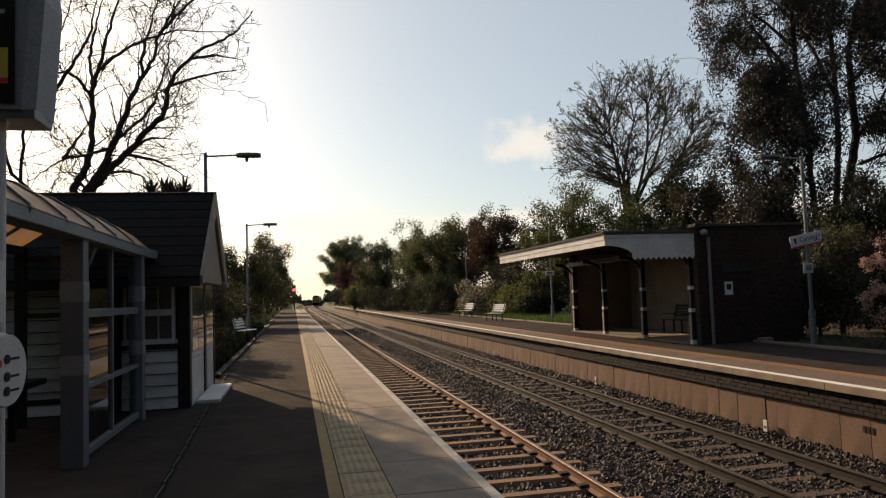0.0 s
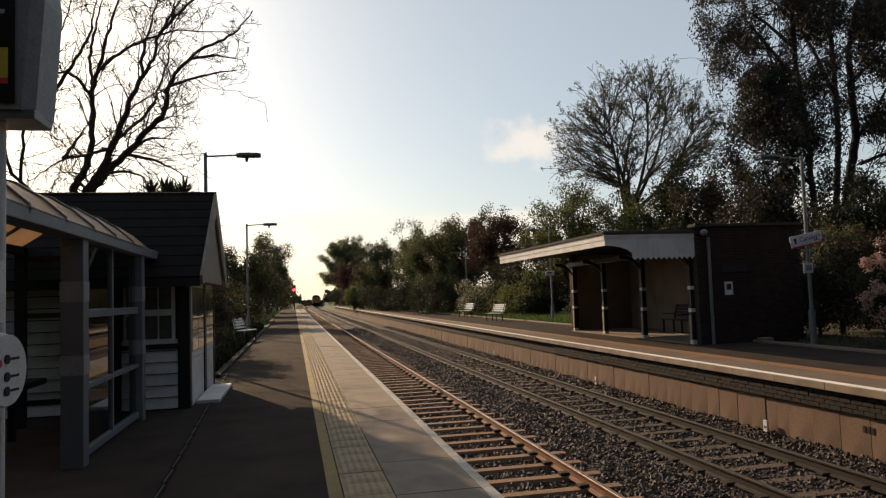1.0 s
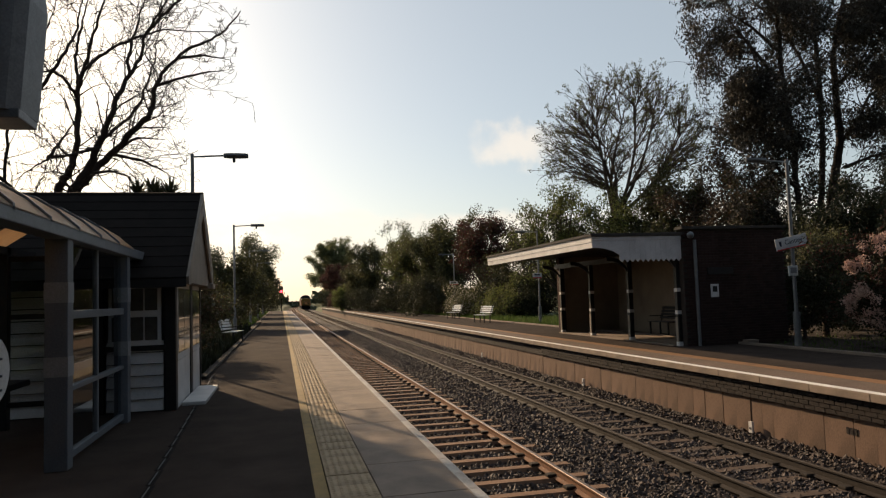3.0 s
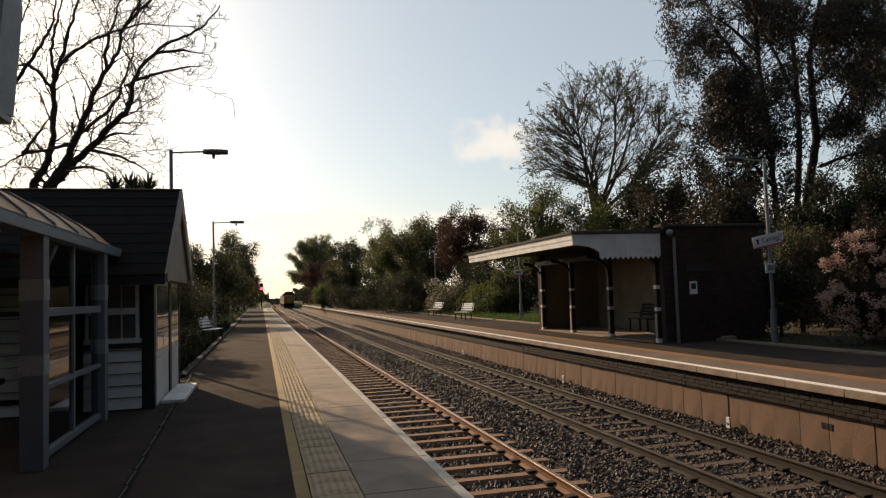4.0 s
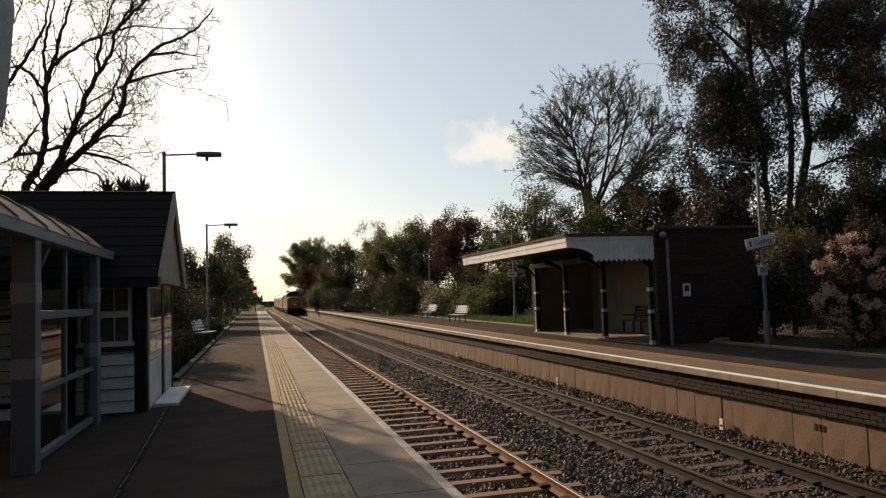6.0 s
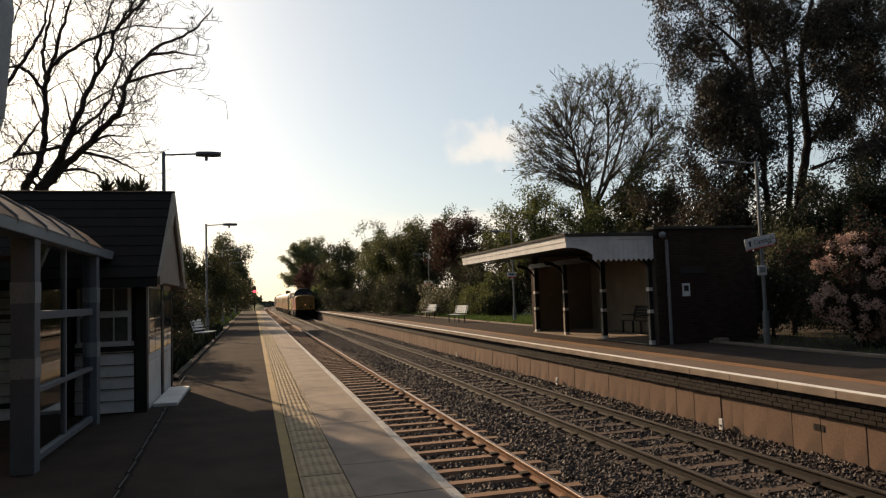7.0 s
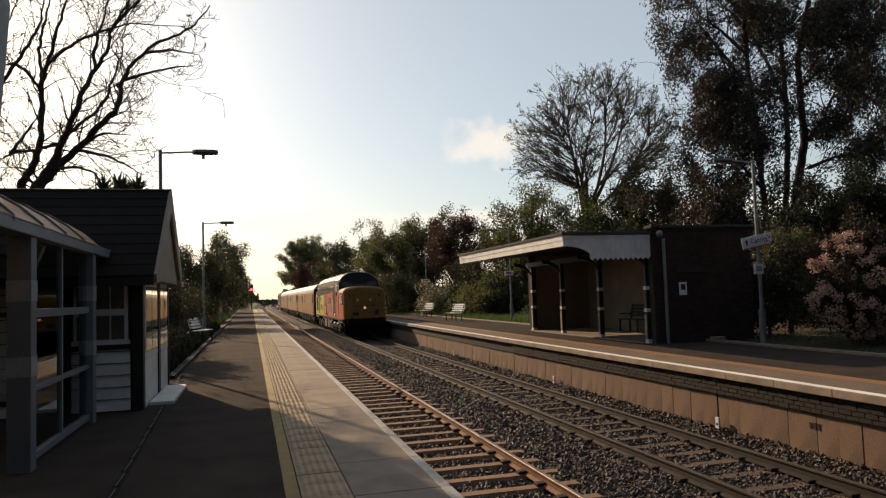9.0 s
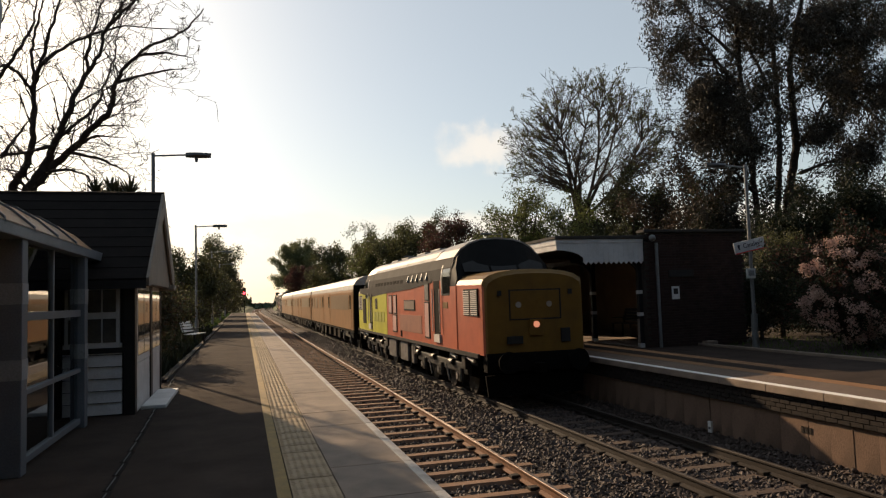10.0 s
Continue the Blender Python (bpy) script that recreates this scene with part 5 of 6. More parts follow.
# the row beyond the benches
leafy("copper_tree", "copper-leaved tree beside the far platform", at((17.08, 58, 4.95)), 8.2, 3.0, 3.0, 2.0, 9000, 0.24, M_LEAF_RED, 31, second=M_LEAF_DARK, group=ROW_R)
leafy("row_tree", "green leafy tree beside the far platform", at((15.56, 64, 5.36)), 8.4, 3.0, 3.0, 1.5, 9000, 0.25, M_LEAF, 32, second=M_LEAF_DARK, group=ROW_R, ragged=0.3, twigs=16)
leafy("row_tree", "green leafy tree beside the far platform", at((14.08, 70, 5.78)), 8.9, 3.0, 3.0, 1.5, 9000, 0.25, M_LEAF, 33, second=M_LEAF_LIGHT, group=ROW_R, ragged=0.3, twigs=16)
leafy("row_tree", "thin-crowned pale tree beside the far platform", at((13.64, 82, 6.55)), 9.6, 2.2, 3.0, 2.0, 3200, 0.25, M_LEAF_LIGHT, 34, second=M_LEAF_BROWN, group=ROW_R, ragged=0.8, twigs=20)
leafy("row_tree", "green leafy tree beside the far platform", at((11.86, 92, 7.23)), 8.8, 3.0, 3.4, 1.0, 9000, 0.27, M_LEAF, 35, second=M_LEAF_DARK, group=ROW_R, ragged=0.5, twigs=16)
leafy("row_tree", "green leafy tree beside the far platform", at((11.32, 112, 6.72)), 7.6, 2.6, 3.4, 0.6, 6000, 0.3, M_LEAF_DARK, 36, second=M_LEAF_BROWN, group=ROW_R, ragged=0.5)
leafy("tall_tree", "tall rounded green tree far along the line", at((12.0, 165, 11.91)), 15.4, 4.5, 4.4, 2.5, 20000, 0.42, M_LEAF_HAZED, 37, second=M_LEAF, group=ROW_R, twigs=18, ragged=0.15)
leafy("copper_tree", "low copper-leaved tree far along the line", at((11.4, 140, 4.74)), 8.6, 3.6, 3.0, 0.8, 9000, 0.34, M_LEAF_RED, 38, second=M_LEAF_BROWN, group=ROW_R)
leafy("small_tree", "bright green young tree near the far platform end", at((8.33, 100, 2.24)), 3.6, 1.2, 1.4, 0.3, 2500, 0.2, M_LEAF_LIGHT, 39, group=ROW_R)
# hedge under the row
for k, (px_, lab, m1, m2, hh) in enumerate((((15.72, 50, 2.38), "dark evergreen shrub behind the far platform", M_LEAF_DARK, M_LEAF, 4.2), ((14.3, 52, 1.61), "pale flowering shrub behind the far platform", M_LEAF, M_LEAF_LIGHT, 2.6),
        ((13.02, 58, 2.18), "dark evergreen shrub behind the far platform", M_LEAF_DARK, M_LEAF, 3.6), ((12.23, 64, 2.31), "dark evergreen shrub behind the far platform", M_LEAF_DARK, M_LEAF_BROWN, 4.0),
        ((11.71, 74, 2.49), "dark evergreen shrub behind the far platform", M_LEAF_DARK, M_LEAF, 4.2), ((10.57, 84, 2.7), "dark evergreen shrub behind the far platform", M_LEAF_DARK, M_LEAF, 3.6), ((10.36, 98, 2.55), "dark evergreen shrub behind the far platform", M_LEAF_DARK, M_LEAF_RED, 4.2),
        ((9.62, 155, 2.69), "dark evergreen shrub far along the line", M_LEAF_DARK, M_LEAF, 4.5), ((16.9, 44, 1.45), "dark evergreen shrub behind the far platform", M_LEAF_DARK, M_LEAF, 3.6), ((15.84, 46, 1.51), "pale flowering shrub behind the far platform", M_LEAF_LIGHT, M_LEAF, 2.4), ((15.2, 60, 1.16), "pale flowering shrub behind the far platform", M_LEAF, M_LEAF_LIGHT, 2.2))):
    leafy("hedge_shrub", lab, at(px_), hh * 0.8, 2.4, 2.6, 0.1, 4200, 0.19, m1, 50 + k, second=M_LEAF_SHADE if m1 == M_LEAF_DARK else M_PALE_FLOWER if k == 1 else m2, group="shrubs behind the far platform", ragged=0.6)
# shrubs by the name sign
def build_photinia():
    rng = random.Random(77)
    t = leafy("flowering_shrub", "large shrub with pink and cream blossom heads", at((14.48, 14.3, 1.27)), 3.1, 1.45, 1.1, 0.1, 7000, 0.11, M_LEAF_SHADE, 70, second=M_LEAF_RED, ragged=0.5)
    c0 = Vector(at((14.48, 14.3, 1.27)))
    for k in range(95):
        v = rv(rng)
        v.y = -abs(v.y) * 0.9 - 0.1
        c = c0 + Vector((v.x * 1.55, v.y * 1.1, 1.55 + v.z * 1.25))
        pts = [c + rv(rng) * 0.15 * rng.random() ** 0.4 for _ in range(70)]
        vs, fs = leaf_mesh(pts, 0.055, rng, 0, 0.8)
        raw("blossom", vs, fs, M_PETAL, t)


build_photinia()
leafy("shrub", "yellow-green shrub behind the name sign", at((16.27, 18.6, 2.8)), 3.8, 0.8, 0.8, 1.2, 1900, 0.1, M_LEAF, 71, second=M_LEAF_DARK, ragged=0.5)
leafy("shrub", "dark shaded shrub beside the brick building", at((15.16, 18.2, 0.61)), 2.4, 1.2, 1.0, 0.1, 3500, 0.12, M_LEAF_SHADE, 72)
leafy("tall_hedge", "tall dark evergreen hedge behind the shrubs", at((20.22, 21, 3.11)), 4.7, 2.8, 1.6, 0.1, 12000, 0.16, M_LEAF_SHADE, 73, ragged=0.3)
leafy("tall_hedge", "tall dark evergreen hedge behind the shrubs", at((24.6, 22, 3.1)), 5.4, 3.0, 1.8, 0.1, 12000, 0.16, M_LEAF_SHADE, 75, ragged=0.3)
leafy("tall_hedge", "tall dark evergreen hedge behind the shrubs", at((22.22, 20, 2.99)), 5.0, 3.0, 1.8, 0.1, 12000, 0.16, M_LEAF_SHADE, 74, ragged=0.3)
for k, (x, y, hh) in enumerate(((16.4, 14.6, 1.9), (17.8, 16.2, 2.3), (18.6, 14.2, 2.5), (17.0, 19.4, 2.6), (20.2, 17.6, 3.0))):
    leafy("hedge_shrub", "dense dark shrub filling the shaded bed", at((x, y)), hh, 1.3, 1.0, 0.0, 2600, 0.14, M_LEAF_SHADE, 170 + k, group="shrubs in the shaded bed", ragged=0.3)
# near side of the line
leafy("row_tree", "green leafy tree beside the near platform", at((-2.7, 76, 6.53)), 8.4, 2.3, 3.6, 1.0, 9000, 0.25, M_LEAF, 81, second=M_LEAF_DARK, group=ROW_L, ragged=0.5, twigs=14)
leafy("row_tree", "dark leafy tree beside the near platform", at((-2.27, 96, 5.55)), 7.0, 1.6, 4.0, 0.6, 8000, 0.28, M_LEAF_DARK, 82, second=M_LEAF, group=ROW_L, ragged=0.5)
leafy("row_tree", "green leafy tree beside the near platform", at((-3.25, 46, 3.93)), 4.6, 1.9, 2.6, 0.5, 7000, 0.2, M_LEAF, 83, second=M_LEAF_DARK, group=ROW_L, ragged=0.6)
leafy("row_tree", "dark leafy tree beside the near platform", at((-2.83, 58, 3.14)), 5.0, 1.7, 3.0, 0.3, 7000, 0.22, M_LEAF_DARK, 84, second=M_LEAF, group=ROW_L, ragged=0.5)
leafy("hedge_shrub", "dark shrub in the planted bed by the bench", at((-2.86, 22, 1.93)), 3.0, 1.0, 2.2, 0.1, 3000, 0.14, M_LEAF_DARK, 85, second=M_LEAF_BROWN, group="shrubs behind the near platform", ragged=0.5)
leafy("hedge_shrub", "dark shrub in the planted bed by the bench", at((-3.83, 29, 2.02)), 2.7, 1.1, 2.6, 0.1, 3000, 0.16, M_LEAF_DARK, 86, second=M_LEAF, group="shrubs behind the near platform", ragged=0.5)
leafy("hedge_shrub", "dark shrub in the planted bed by the bench", at((-3.28, 39, 1.79)), 2.7, 1.2, 3.0, 0.1, 2600, 0.18, M_LEAF_DARK, 87, second=M_LEAF, group="shrubs behind the near platform", ragged=0.5)
leafy("row_tree", "dark leafy tree beyond the near platform end", at((-2.06, 135, 1.86)), 4.2, 1.8, 5.0, 0.1, 4000, 0.3, M_LEAF_DARK, 88, group=ROW_L, ragged=0.5)


def build_spiky_palm(p, h, seed):
    rng = random.Random(seed)
    p = Vector(p)
    segs = [(Vector((p.x, p.y, -0.05)), Vector((p.x, p.y, h)), 0.09, 0.07)]
    vs, fs = [], []
    for k in range(46):
        a, e = rng.uniform(0, 2 * math.pi), rng.uniform(-0.2, 1.4)
        d = Vector((math.cos(a) * math.cos(e), math.sin(a) * math.cos(e), math.sin(e)))
        s = d.cross(Vector((0, 0, 1))).normalized() * 0.025
        c = Vector((p.x, p.y, h))
        ln = rng.uniform(0.35, 0.6)
        m = c + d * ln * 0.6
        q = c + d * ln - Vector((0, 0, 0.06))
        i = len(vs)
        vs += [c - s, c + s, m + s, m - s, q]
        fs += [(i, i + 1, i + 2, i + 3), (i + 3, i + 2, i + 4)]
    finish_tree("spiky_palm", "dark spiky-leaved palm behind the hut roof", segs, M_BARK_DARK, [("crown", vs, fs, M_LEAF_DARK)], group="palms behind the hut")


for k, p in enumerate(((-3.12, 17, 4.12), (-2.9, 17.4, 4.2), (-2.43, 17, 4.1), (-2.67, 16.8, 4.0), (-2.57, 17.4, 4.1))):
    build_spiky_palm(p, p[2], 90 + k)


def far_woods():
    rng = random.Random(9)
    pts = []
    for k in range(9000):
        a = rng.uniform(-0.75, 0.95)
        dist = rng.uniform(320, 520)
        h = 9 * (0.4 + 0.6 * abs(noise.noise((a * 9, dist * 0.01, 3)))) * rng.random() ** 0.6
        if abs(a - 0.025) < 0.016:
            h *= 0.25
        pts.append(Vector((dist * math.sin(a), dist * math.cos(a), h - 1)))
    vs, fs = leaf_mesh(pts, 3.0, rng, 0, 0.9)
    tagged(raw("far_woods", vs, fs, M_FAR), "hazy low woodland on the horizon", "woodland", kind="stuff")


far_woods()


def grass_strip(label, x0, x1, y0, y1, n, h, seed, z=-0.03, m=None, wide=1.0):
    rng = random.Random(seed)
    vs, fs = [], []
    for _ in range(n):
        y = y0 + (y1 - y0) * rng.random() ** 1.5
        x = rng.uniform(x0, x1)
        hh = h * rng.uniform(0.4, 1.2) * (0.6 + 0.8 * abs(noise.noise((x * 0.8, y * 0.5, 1))))
        a = rng.uniform(0, math.pi)
        s = Vector((math.cos(a), math.sin(a), 0)) * 0.018 * wide * (1 + y / 40)
        b = Vector((x, y, z))
        t = b + Vector((rng.uniform(-0.4, 0.4) * hh, rng.uniform(-0.4, 0.4) * hh, hh))
        i = len(vs)
        vs += [b - s, b + s, t]
        fs.append((i, i + 1, i + 2))
    tagged(raw("grass", vs, fs, m or M_BLADE), label, "grass", kind="stuff")


grass_strip("long green grass behind the far platform", 12.55, 16.0, 27.0, 150, 26000, 0.4, 1)
grass_strip("sparse shaded weeds by the name sign", 12.7, 17.0, 9.0, 19, 1500, 0.16, 2)
grass_strip("grass and weeds along the near platform", -3.4, -2.0, 36.0, 110, 7000, 0.35, 3, 0.0)
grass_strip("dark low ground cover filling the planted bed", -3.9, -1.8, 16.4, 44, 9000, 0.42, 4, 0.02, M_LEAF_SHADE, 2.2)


# ---- lamps, signs, seats ----
def build_lamp(label, x, y, z0, top, reach, group, sign=None):
    L = thing("street_lamp", label, "lamp post", pose(x, y, z0), group)
    part("post_base", rod((0, 0, 0), (0, 0, 0.95), 0.085, n=14), M_STEEL, L)
    part("post", rod((0, 0, 0.95), (0, 0, top), 0.05, 0.042, n=12), M_STEEL, L)
    s = 1 if reach > 0 else -1
    part("arm", rod((0, 0, top - 0.07), (reach * 0.6, 0, top - 0.03), 0.022, n=8), M_STEEL, L)
    part("lantern", loft([[(reach * 0.55 + s * u, w * k, top - 0.03 + v) for w, v in ((-1, -0.01), (-0.7, 0.05), (0.7, 0.05), (1, -0.01), (0.6, -0.06), (-0.6, -0.06))] for u, k in ((0, 0.03), (0.08, 0.1), (0.3, 0.14), (0.5, 0.1), (0.6, 0.02))]), M_LAMP_GREY, L, "flat grey lantern head")
    part("photocell", rod((reach * 0.55 + s * 0.25, 0, top - 0.2), (reach * 0.55 + s * 0.25, 0, top - 0.08), 0.03, 0.045, n=8), M_LAMP_GREY, L)
    return L


for y in (18.3, 33.5, 50.0, 66.0, 83.0):
    build_lamp("grey steel platform lamp with one flat lantern", -2.05 if y > 20 else -2.09, y, 0.0, 5.36 if y < 20 else 5.2, 1.36, "near platform lamps")
for y in (15.9, 35.3, 54.0, 73.0, 92.0):
    build_lamp("grey steel platform lamp standing behind the kerb", 13.03 if y < 20 else 13.3, y, -0.03, 4.95, -1.12, "far platform lamps")


def text_mesh(body, size, material, name="lettering"):
    cu = bpy.data.curves.new(name, "FONT")
    cu.body, cu.size, cu.extrude = body, size, 0.002
    cu.align_x, cu.align_y = "CENTER", "CENTER"
    tmp = bpy.data.objects.new(name, cu)
    scene.collection.objects.link(tmp)
    dg = bpy.context.evaluated_depsgraph_get()
    me = bpy.data.meshes.new_from_object(tmp.evaluated_get(dg))
    bpy.data.objects.remove(tmp)
    me.materials.clear()
    me.materials.append(material)
    return me


def build_name_sign():
    s = thing("station_sign", "white station name board with red lower edge on lamp post", "sign", pose(12.93, 15.8, 2.73, 0, -10.5, 0))
    part("board", box(-0.48, 0.48, -0.012, 0.012, -0.155, 0.155, 0.004), M_WHITE, s)
    part("red_edge", box(-0.48, 0.48, -0.016, -0.012, -0.155, -0.125), M_RED, s, "red lower stripe")
    part("emblem", prism([(-0.36, -0.06), (-0.32, -0.06), (-0.3, 0.08), (-0.38, 0.08)], "y", -0.017, -0.013), M_INK, s, "small dark emblem")
    t = new("lettering", text_mesh("Cantley", 0.175, M_INK))
    t.parent = s
    t.matrix_basis = pose(0.06, -0.016, 0.02, 90, 0, 0)
    part("bracket", box(-0.06, 0.1, 0.012, 0.06, -0.08, 0.08), M_STEEL, s)
    b = thing("notice_box", "small pale notice plate fixed to lamp post", "notice", pose(12.93, 15.8, 1.99))
    part("plate", box(-0.13, 0.13, -0.02, 0.03, -0.13, 0.13, 0.006), M_BENCH, b)
    part("print", box(-0.09, 0.09, -0.024, -0.02, -0.06, 0.08), M_GREYBAND, b)


build_name_sign()


def build_bench(label, m, mat_, group):
    b = thing("bench", label, "bench", m, group)
    for k in range(4):
        part("seat_slat", box(-0.03 + k * 0.115, 0.065 + k * 0.115, -0.7, 0.7, 0.43, 0.455, 0.005), mat_, b)
    for k in range(4):
        x, z = -0.06 - k * 0.035, 0.53 + k * 0.11
        part("back_slat", prism([(x, z), (x - 0.02, z), (x - 0.045, z + 0.085), (x - 0.025, z + 0.085)], "y", -0.7, 0.7), mat_, b)
    for y in (-0.58, 0.58):
        part("leg", box(0.36, 0.41, y - 0.025, y + 0.025, 0, 0.45), M_BLACK, b)
        part("leg", box(-0.02, 0.03, y - 0.025, y + 0.025, 0, 0.45), M_BLACK, b)
        part("back_stay", prism([(-0.02, 0.42), (-0.06, 0.42), (-0.2, 0.94), (-0.17, 0.95)], "y", y - 0.02, y + 0.02), M_BLACK, b)
        part("arm_rest", box(-0.1, 0.4, y - 0.025, y + 0.025, 0.62, 0.65, 0.006), M_BLACK, b)
    return b


bench = build_bench("pale slatted metal bench beside the planted bed", pose(-2.1, 30.2, 0.03, 0, 0, -14), M_BENCH, "platform benches")
for y, x, a in ((39.2, 11.4, 193), (48.0, 11.85, 193)):
    c = copy_thing(bench, pose(x, y, FAR_Z, 0, 0, a))
    c["label"] = "white slatted metal bench on the far platform"
bay = build_bench("dark bench inside the open waiting bay", pose(12.95, 22.0, FAR_Z + 0.03, 0, 0, 180), M_BLACK, "platform benches")


def build_far_sign():
    for x, y, z, w in ((13.15, 35.2, 2.55, 0.5), (13.2, 53.9, 2.62, 0.65)):
        s = thing("small_sign", "small white platform sign with red lower edge", "sign", pose(x, y, z))
        part("board", box(-w / 2, w / 2, -0.1, -0.08, -0.14, 0.14, 0.004), M_WHITE, s)
        part("red_edge", box(-w / 2, w / 2, -0.105, -0.1, -0.14, -0.09), M_RED, s)
        part("print", box(-w * 0.3, w * 0.3, -0.105, -0.1, 0.0, 0.07), M_INK, s)
        part("bracket", box(-0.04, 0.04, -0.08, 0.0, -0.05, 0.05), M_STEEL, s)


build_far_sign()


def build_signal():
    s = thing("railway_signal", "colour-light railway signal showing red", "signal", pose(0.06, 126.0, -0.1))
    part("mast", rod((0, 0, 0), (0, 0, 3.6), 0.09, n=10), M_UNDER, s)
    part("head", box(-0.32, 0.32, -0.1, 0.25, 2.95, 4.35, 0.04), M_UNDER, s)
    part("red_lamp", rod((0, -0.2, 3.45), (0, -0.1, 3.45), 0.22, n=18), M_SIGNAL, s, "glowing red aspect")
    part("hood", box(-0.22, 0.22, -0.35, -0.1, 3.68, 3.72), M_UNDER, s)


build_signal()


def build_display():
    d = thing("departure_display", "grey departure display on a post with dark screen", "display", pose(-2.02, 5.6, 0.0, 0, 0, 0))
    part("post", rod((-0.06, 0.05, 0), (-0.06, 0.05, 3.0), 0.045, n=14), M_WHITE, d, "white post")
    part("case", loft([[(u, v, z) for u, v in ((-0.8, -0.12), (0.2 - k, -0.12), (0.27 - k, -0.04), (0.29 - k, 0.3), (-0.8, 0.34))] for z, k in ((3.06, 0.06), (3.9, 0.0), (4.3, 0.04))]), M_STEEL, d, "grey metal case")
    part("base_tray", box(-0.82, 0.22, -0.1, 0.3, 3.0, 3.07, 0.01), M_LAMP_GREY, d)
    part("screen", box(-0.78, 0.1, -0.135, -0.12, 3.1, 4.25), M_SCREEN, d, "dark display screen")
    part("notice", box(-0.76, 0.06, -0.142, -0.135, 3.28, 3.5), M_AMBER, d, "amber notice strip")
    for k in range(5):
        part("notice_line", box(-0.7, 0.0, -0.145, -0.142, 3.3 + 0.036 * k, 3.31 + 0.036 * k), M_SCREEN, d)
    part("red_strip", box(-0.76, 0.06, -0.142, -0.135, 3.24, 3.275), M_RED, d)
    for z in (3.75, 3.92):
        part("text_bar", box(-0.12, 0.04, -0.142, -0.135, z, z + 0.03), M_GREYBAND, d)
    h = thing("help_point", "white round help point on a dark post", "help point", pose(-1.83, 5.0, 0.0, 0, 0, -8))
    part("post", box(-0.17, -0.03, -0.06, 0.06, 0, 1.5, 0.01), M_BLACK, h)
    part("disc", rod((-0.03, 0, 1.25), (0.05, 0, 1.25), 0.245, 0.225, n=40), M_WHITE, h, "white round front")
    for y, z in ((-0.02, 1.32), (-0.02, 1.21), (-0.02, 1.12)):
        part("button", rod((0.05, y, z), (0.06, y, z), 0.03, n=14), M_INK, h)
        part("print", box(0.05, 0.053, y + 0.05, y + 0.15, z - 0.008, z + 0.008), M_INK, h)
    part("red_button", rod((0.05, -0.11, 1.3), (0.06, -0.11, 1.3), 0.025, n=12), M_RED, h)
    part("poster", box(-0.1, -0.02, -0.16, 0.1, 1.55, 1.95, 0.005), M_WHITE, h, "white notice plate")


build_display()


def build_bits():
    for y in (11.4, 18.7, 29.0):
        m = thing("track_marker", "small white marker post by the platform wall", "marker", pose(8.24, y, RAIL - 0.02), "track markers")
        part("plate", box(-0.02, 0.02, -0.05, 0.05, 0.0, 0.2, 0.004), M_WHITE, m)
        part("print", box(-0.024, -0.02, -0.03, 0.03, 0.06, 0.1), M_INK, m)
    part("bed", box(12.5, 36, -12, 27, -0.1, 0.0), M_SOIL, thing("sign_bed", "dark shaded soil bed behind the kerb", "flower bed"))
    k = thing("bed_kerb", "low brick edging round the planted bed", "kerb")
    part("edging", box(-1.75, -1.6, 16.2, 60, 0, 0.07, 0.01), M_DARK_BRICK, k)
    part("bed", box(-4.5, -1.75, 16.2, 120, 0, 0.03), M_SOIL, k, "dark planted soil")
    g = thing("drain_channel", "narrow metal drain grating sunk in the tarmac", "drain")
    for j in range(18):
        y = 6.4 + j * 0.6
        x = -1.2 - (y - 7.1) * 0.035
        part("grating", box(x - 0.035, x + 0.035, y, y + 0.56, 0.0, 0.005), M_SLATE, g)
        part("grating_bar", box(x - 0.01, x + 0.0, y, y + 0.5, 0.006, 0.009), M_LAMP_GREY, g)
    s = thing("stone_block", "low pale stone block by the platform kerb", "block", pose(12.52, 17.15, FAR_Z))
    part("block", box(-0.15, 0.2, -0.12, 0.12, 0, 0.13, 0.02), M_COPING, s)
    w = thing("wall_stencil", "faint dark stencil marks on the platform wall", "stencil", pose(8.332, 9.05, -0.6))
    for j in range(3):
        part("mark", box(-0.004, 0.0, j * 0.08, j * 0.08 + 0.05, -0.05, 0.05), M_DARK_BRICK, w)


build_bits()


# ---- pieces: sleepers, slabs, planks, bricks, stones ----
def shared(name, me, parent, m):
    ob = new(name, me)
    ob.parent = parent
    ob.matrix_basis = m
    return ob


def mesh_of(bm, name, material):
    me = bpy.data.meshes.new(name)
    bmesh.ops.recalc_face_normals(bm, faces=bm.faces)
    bm.to_mesh(me)
    bm.free()
    me.materials.append(material)
    return me


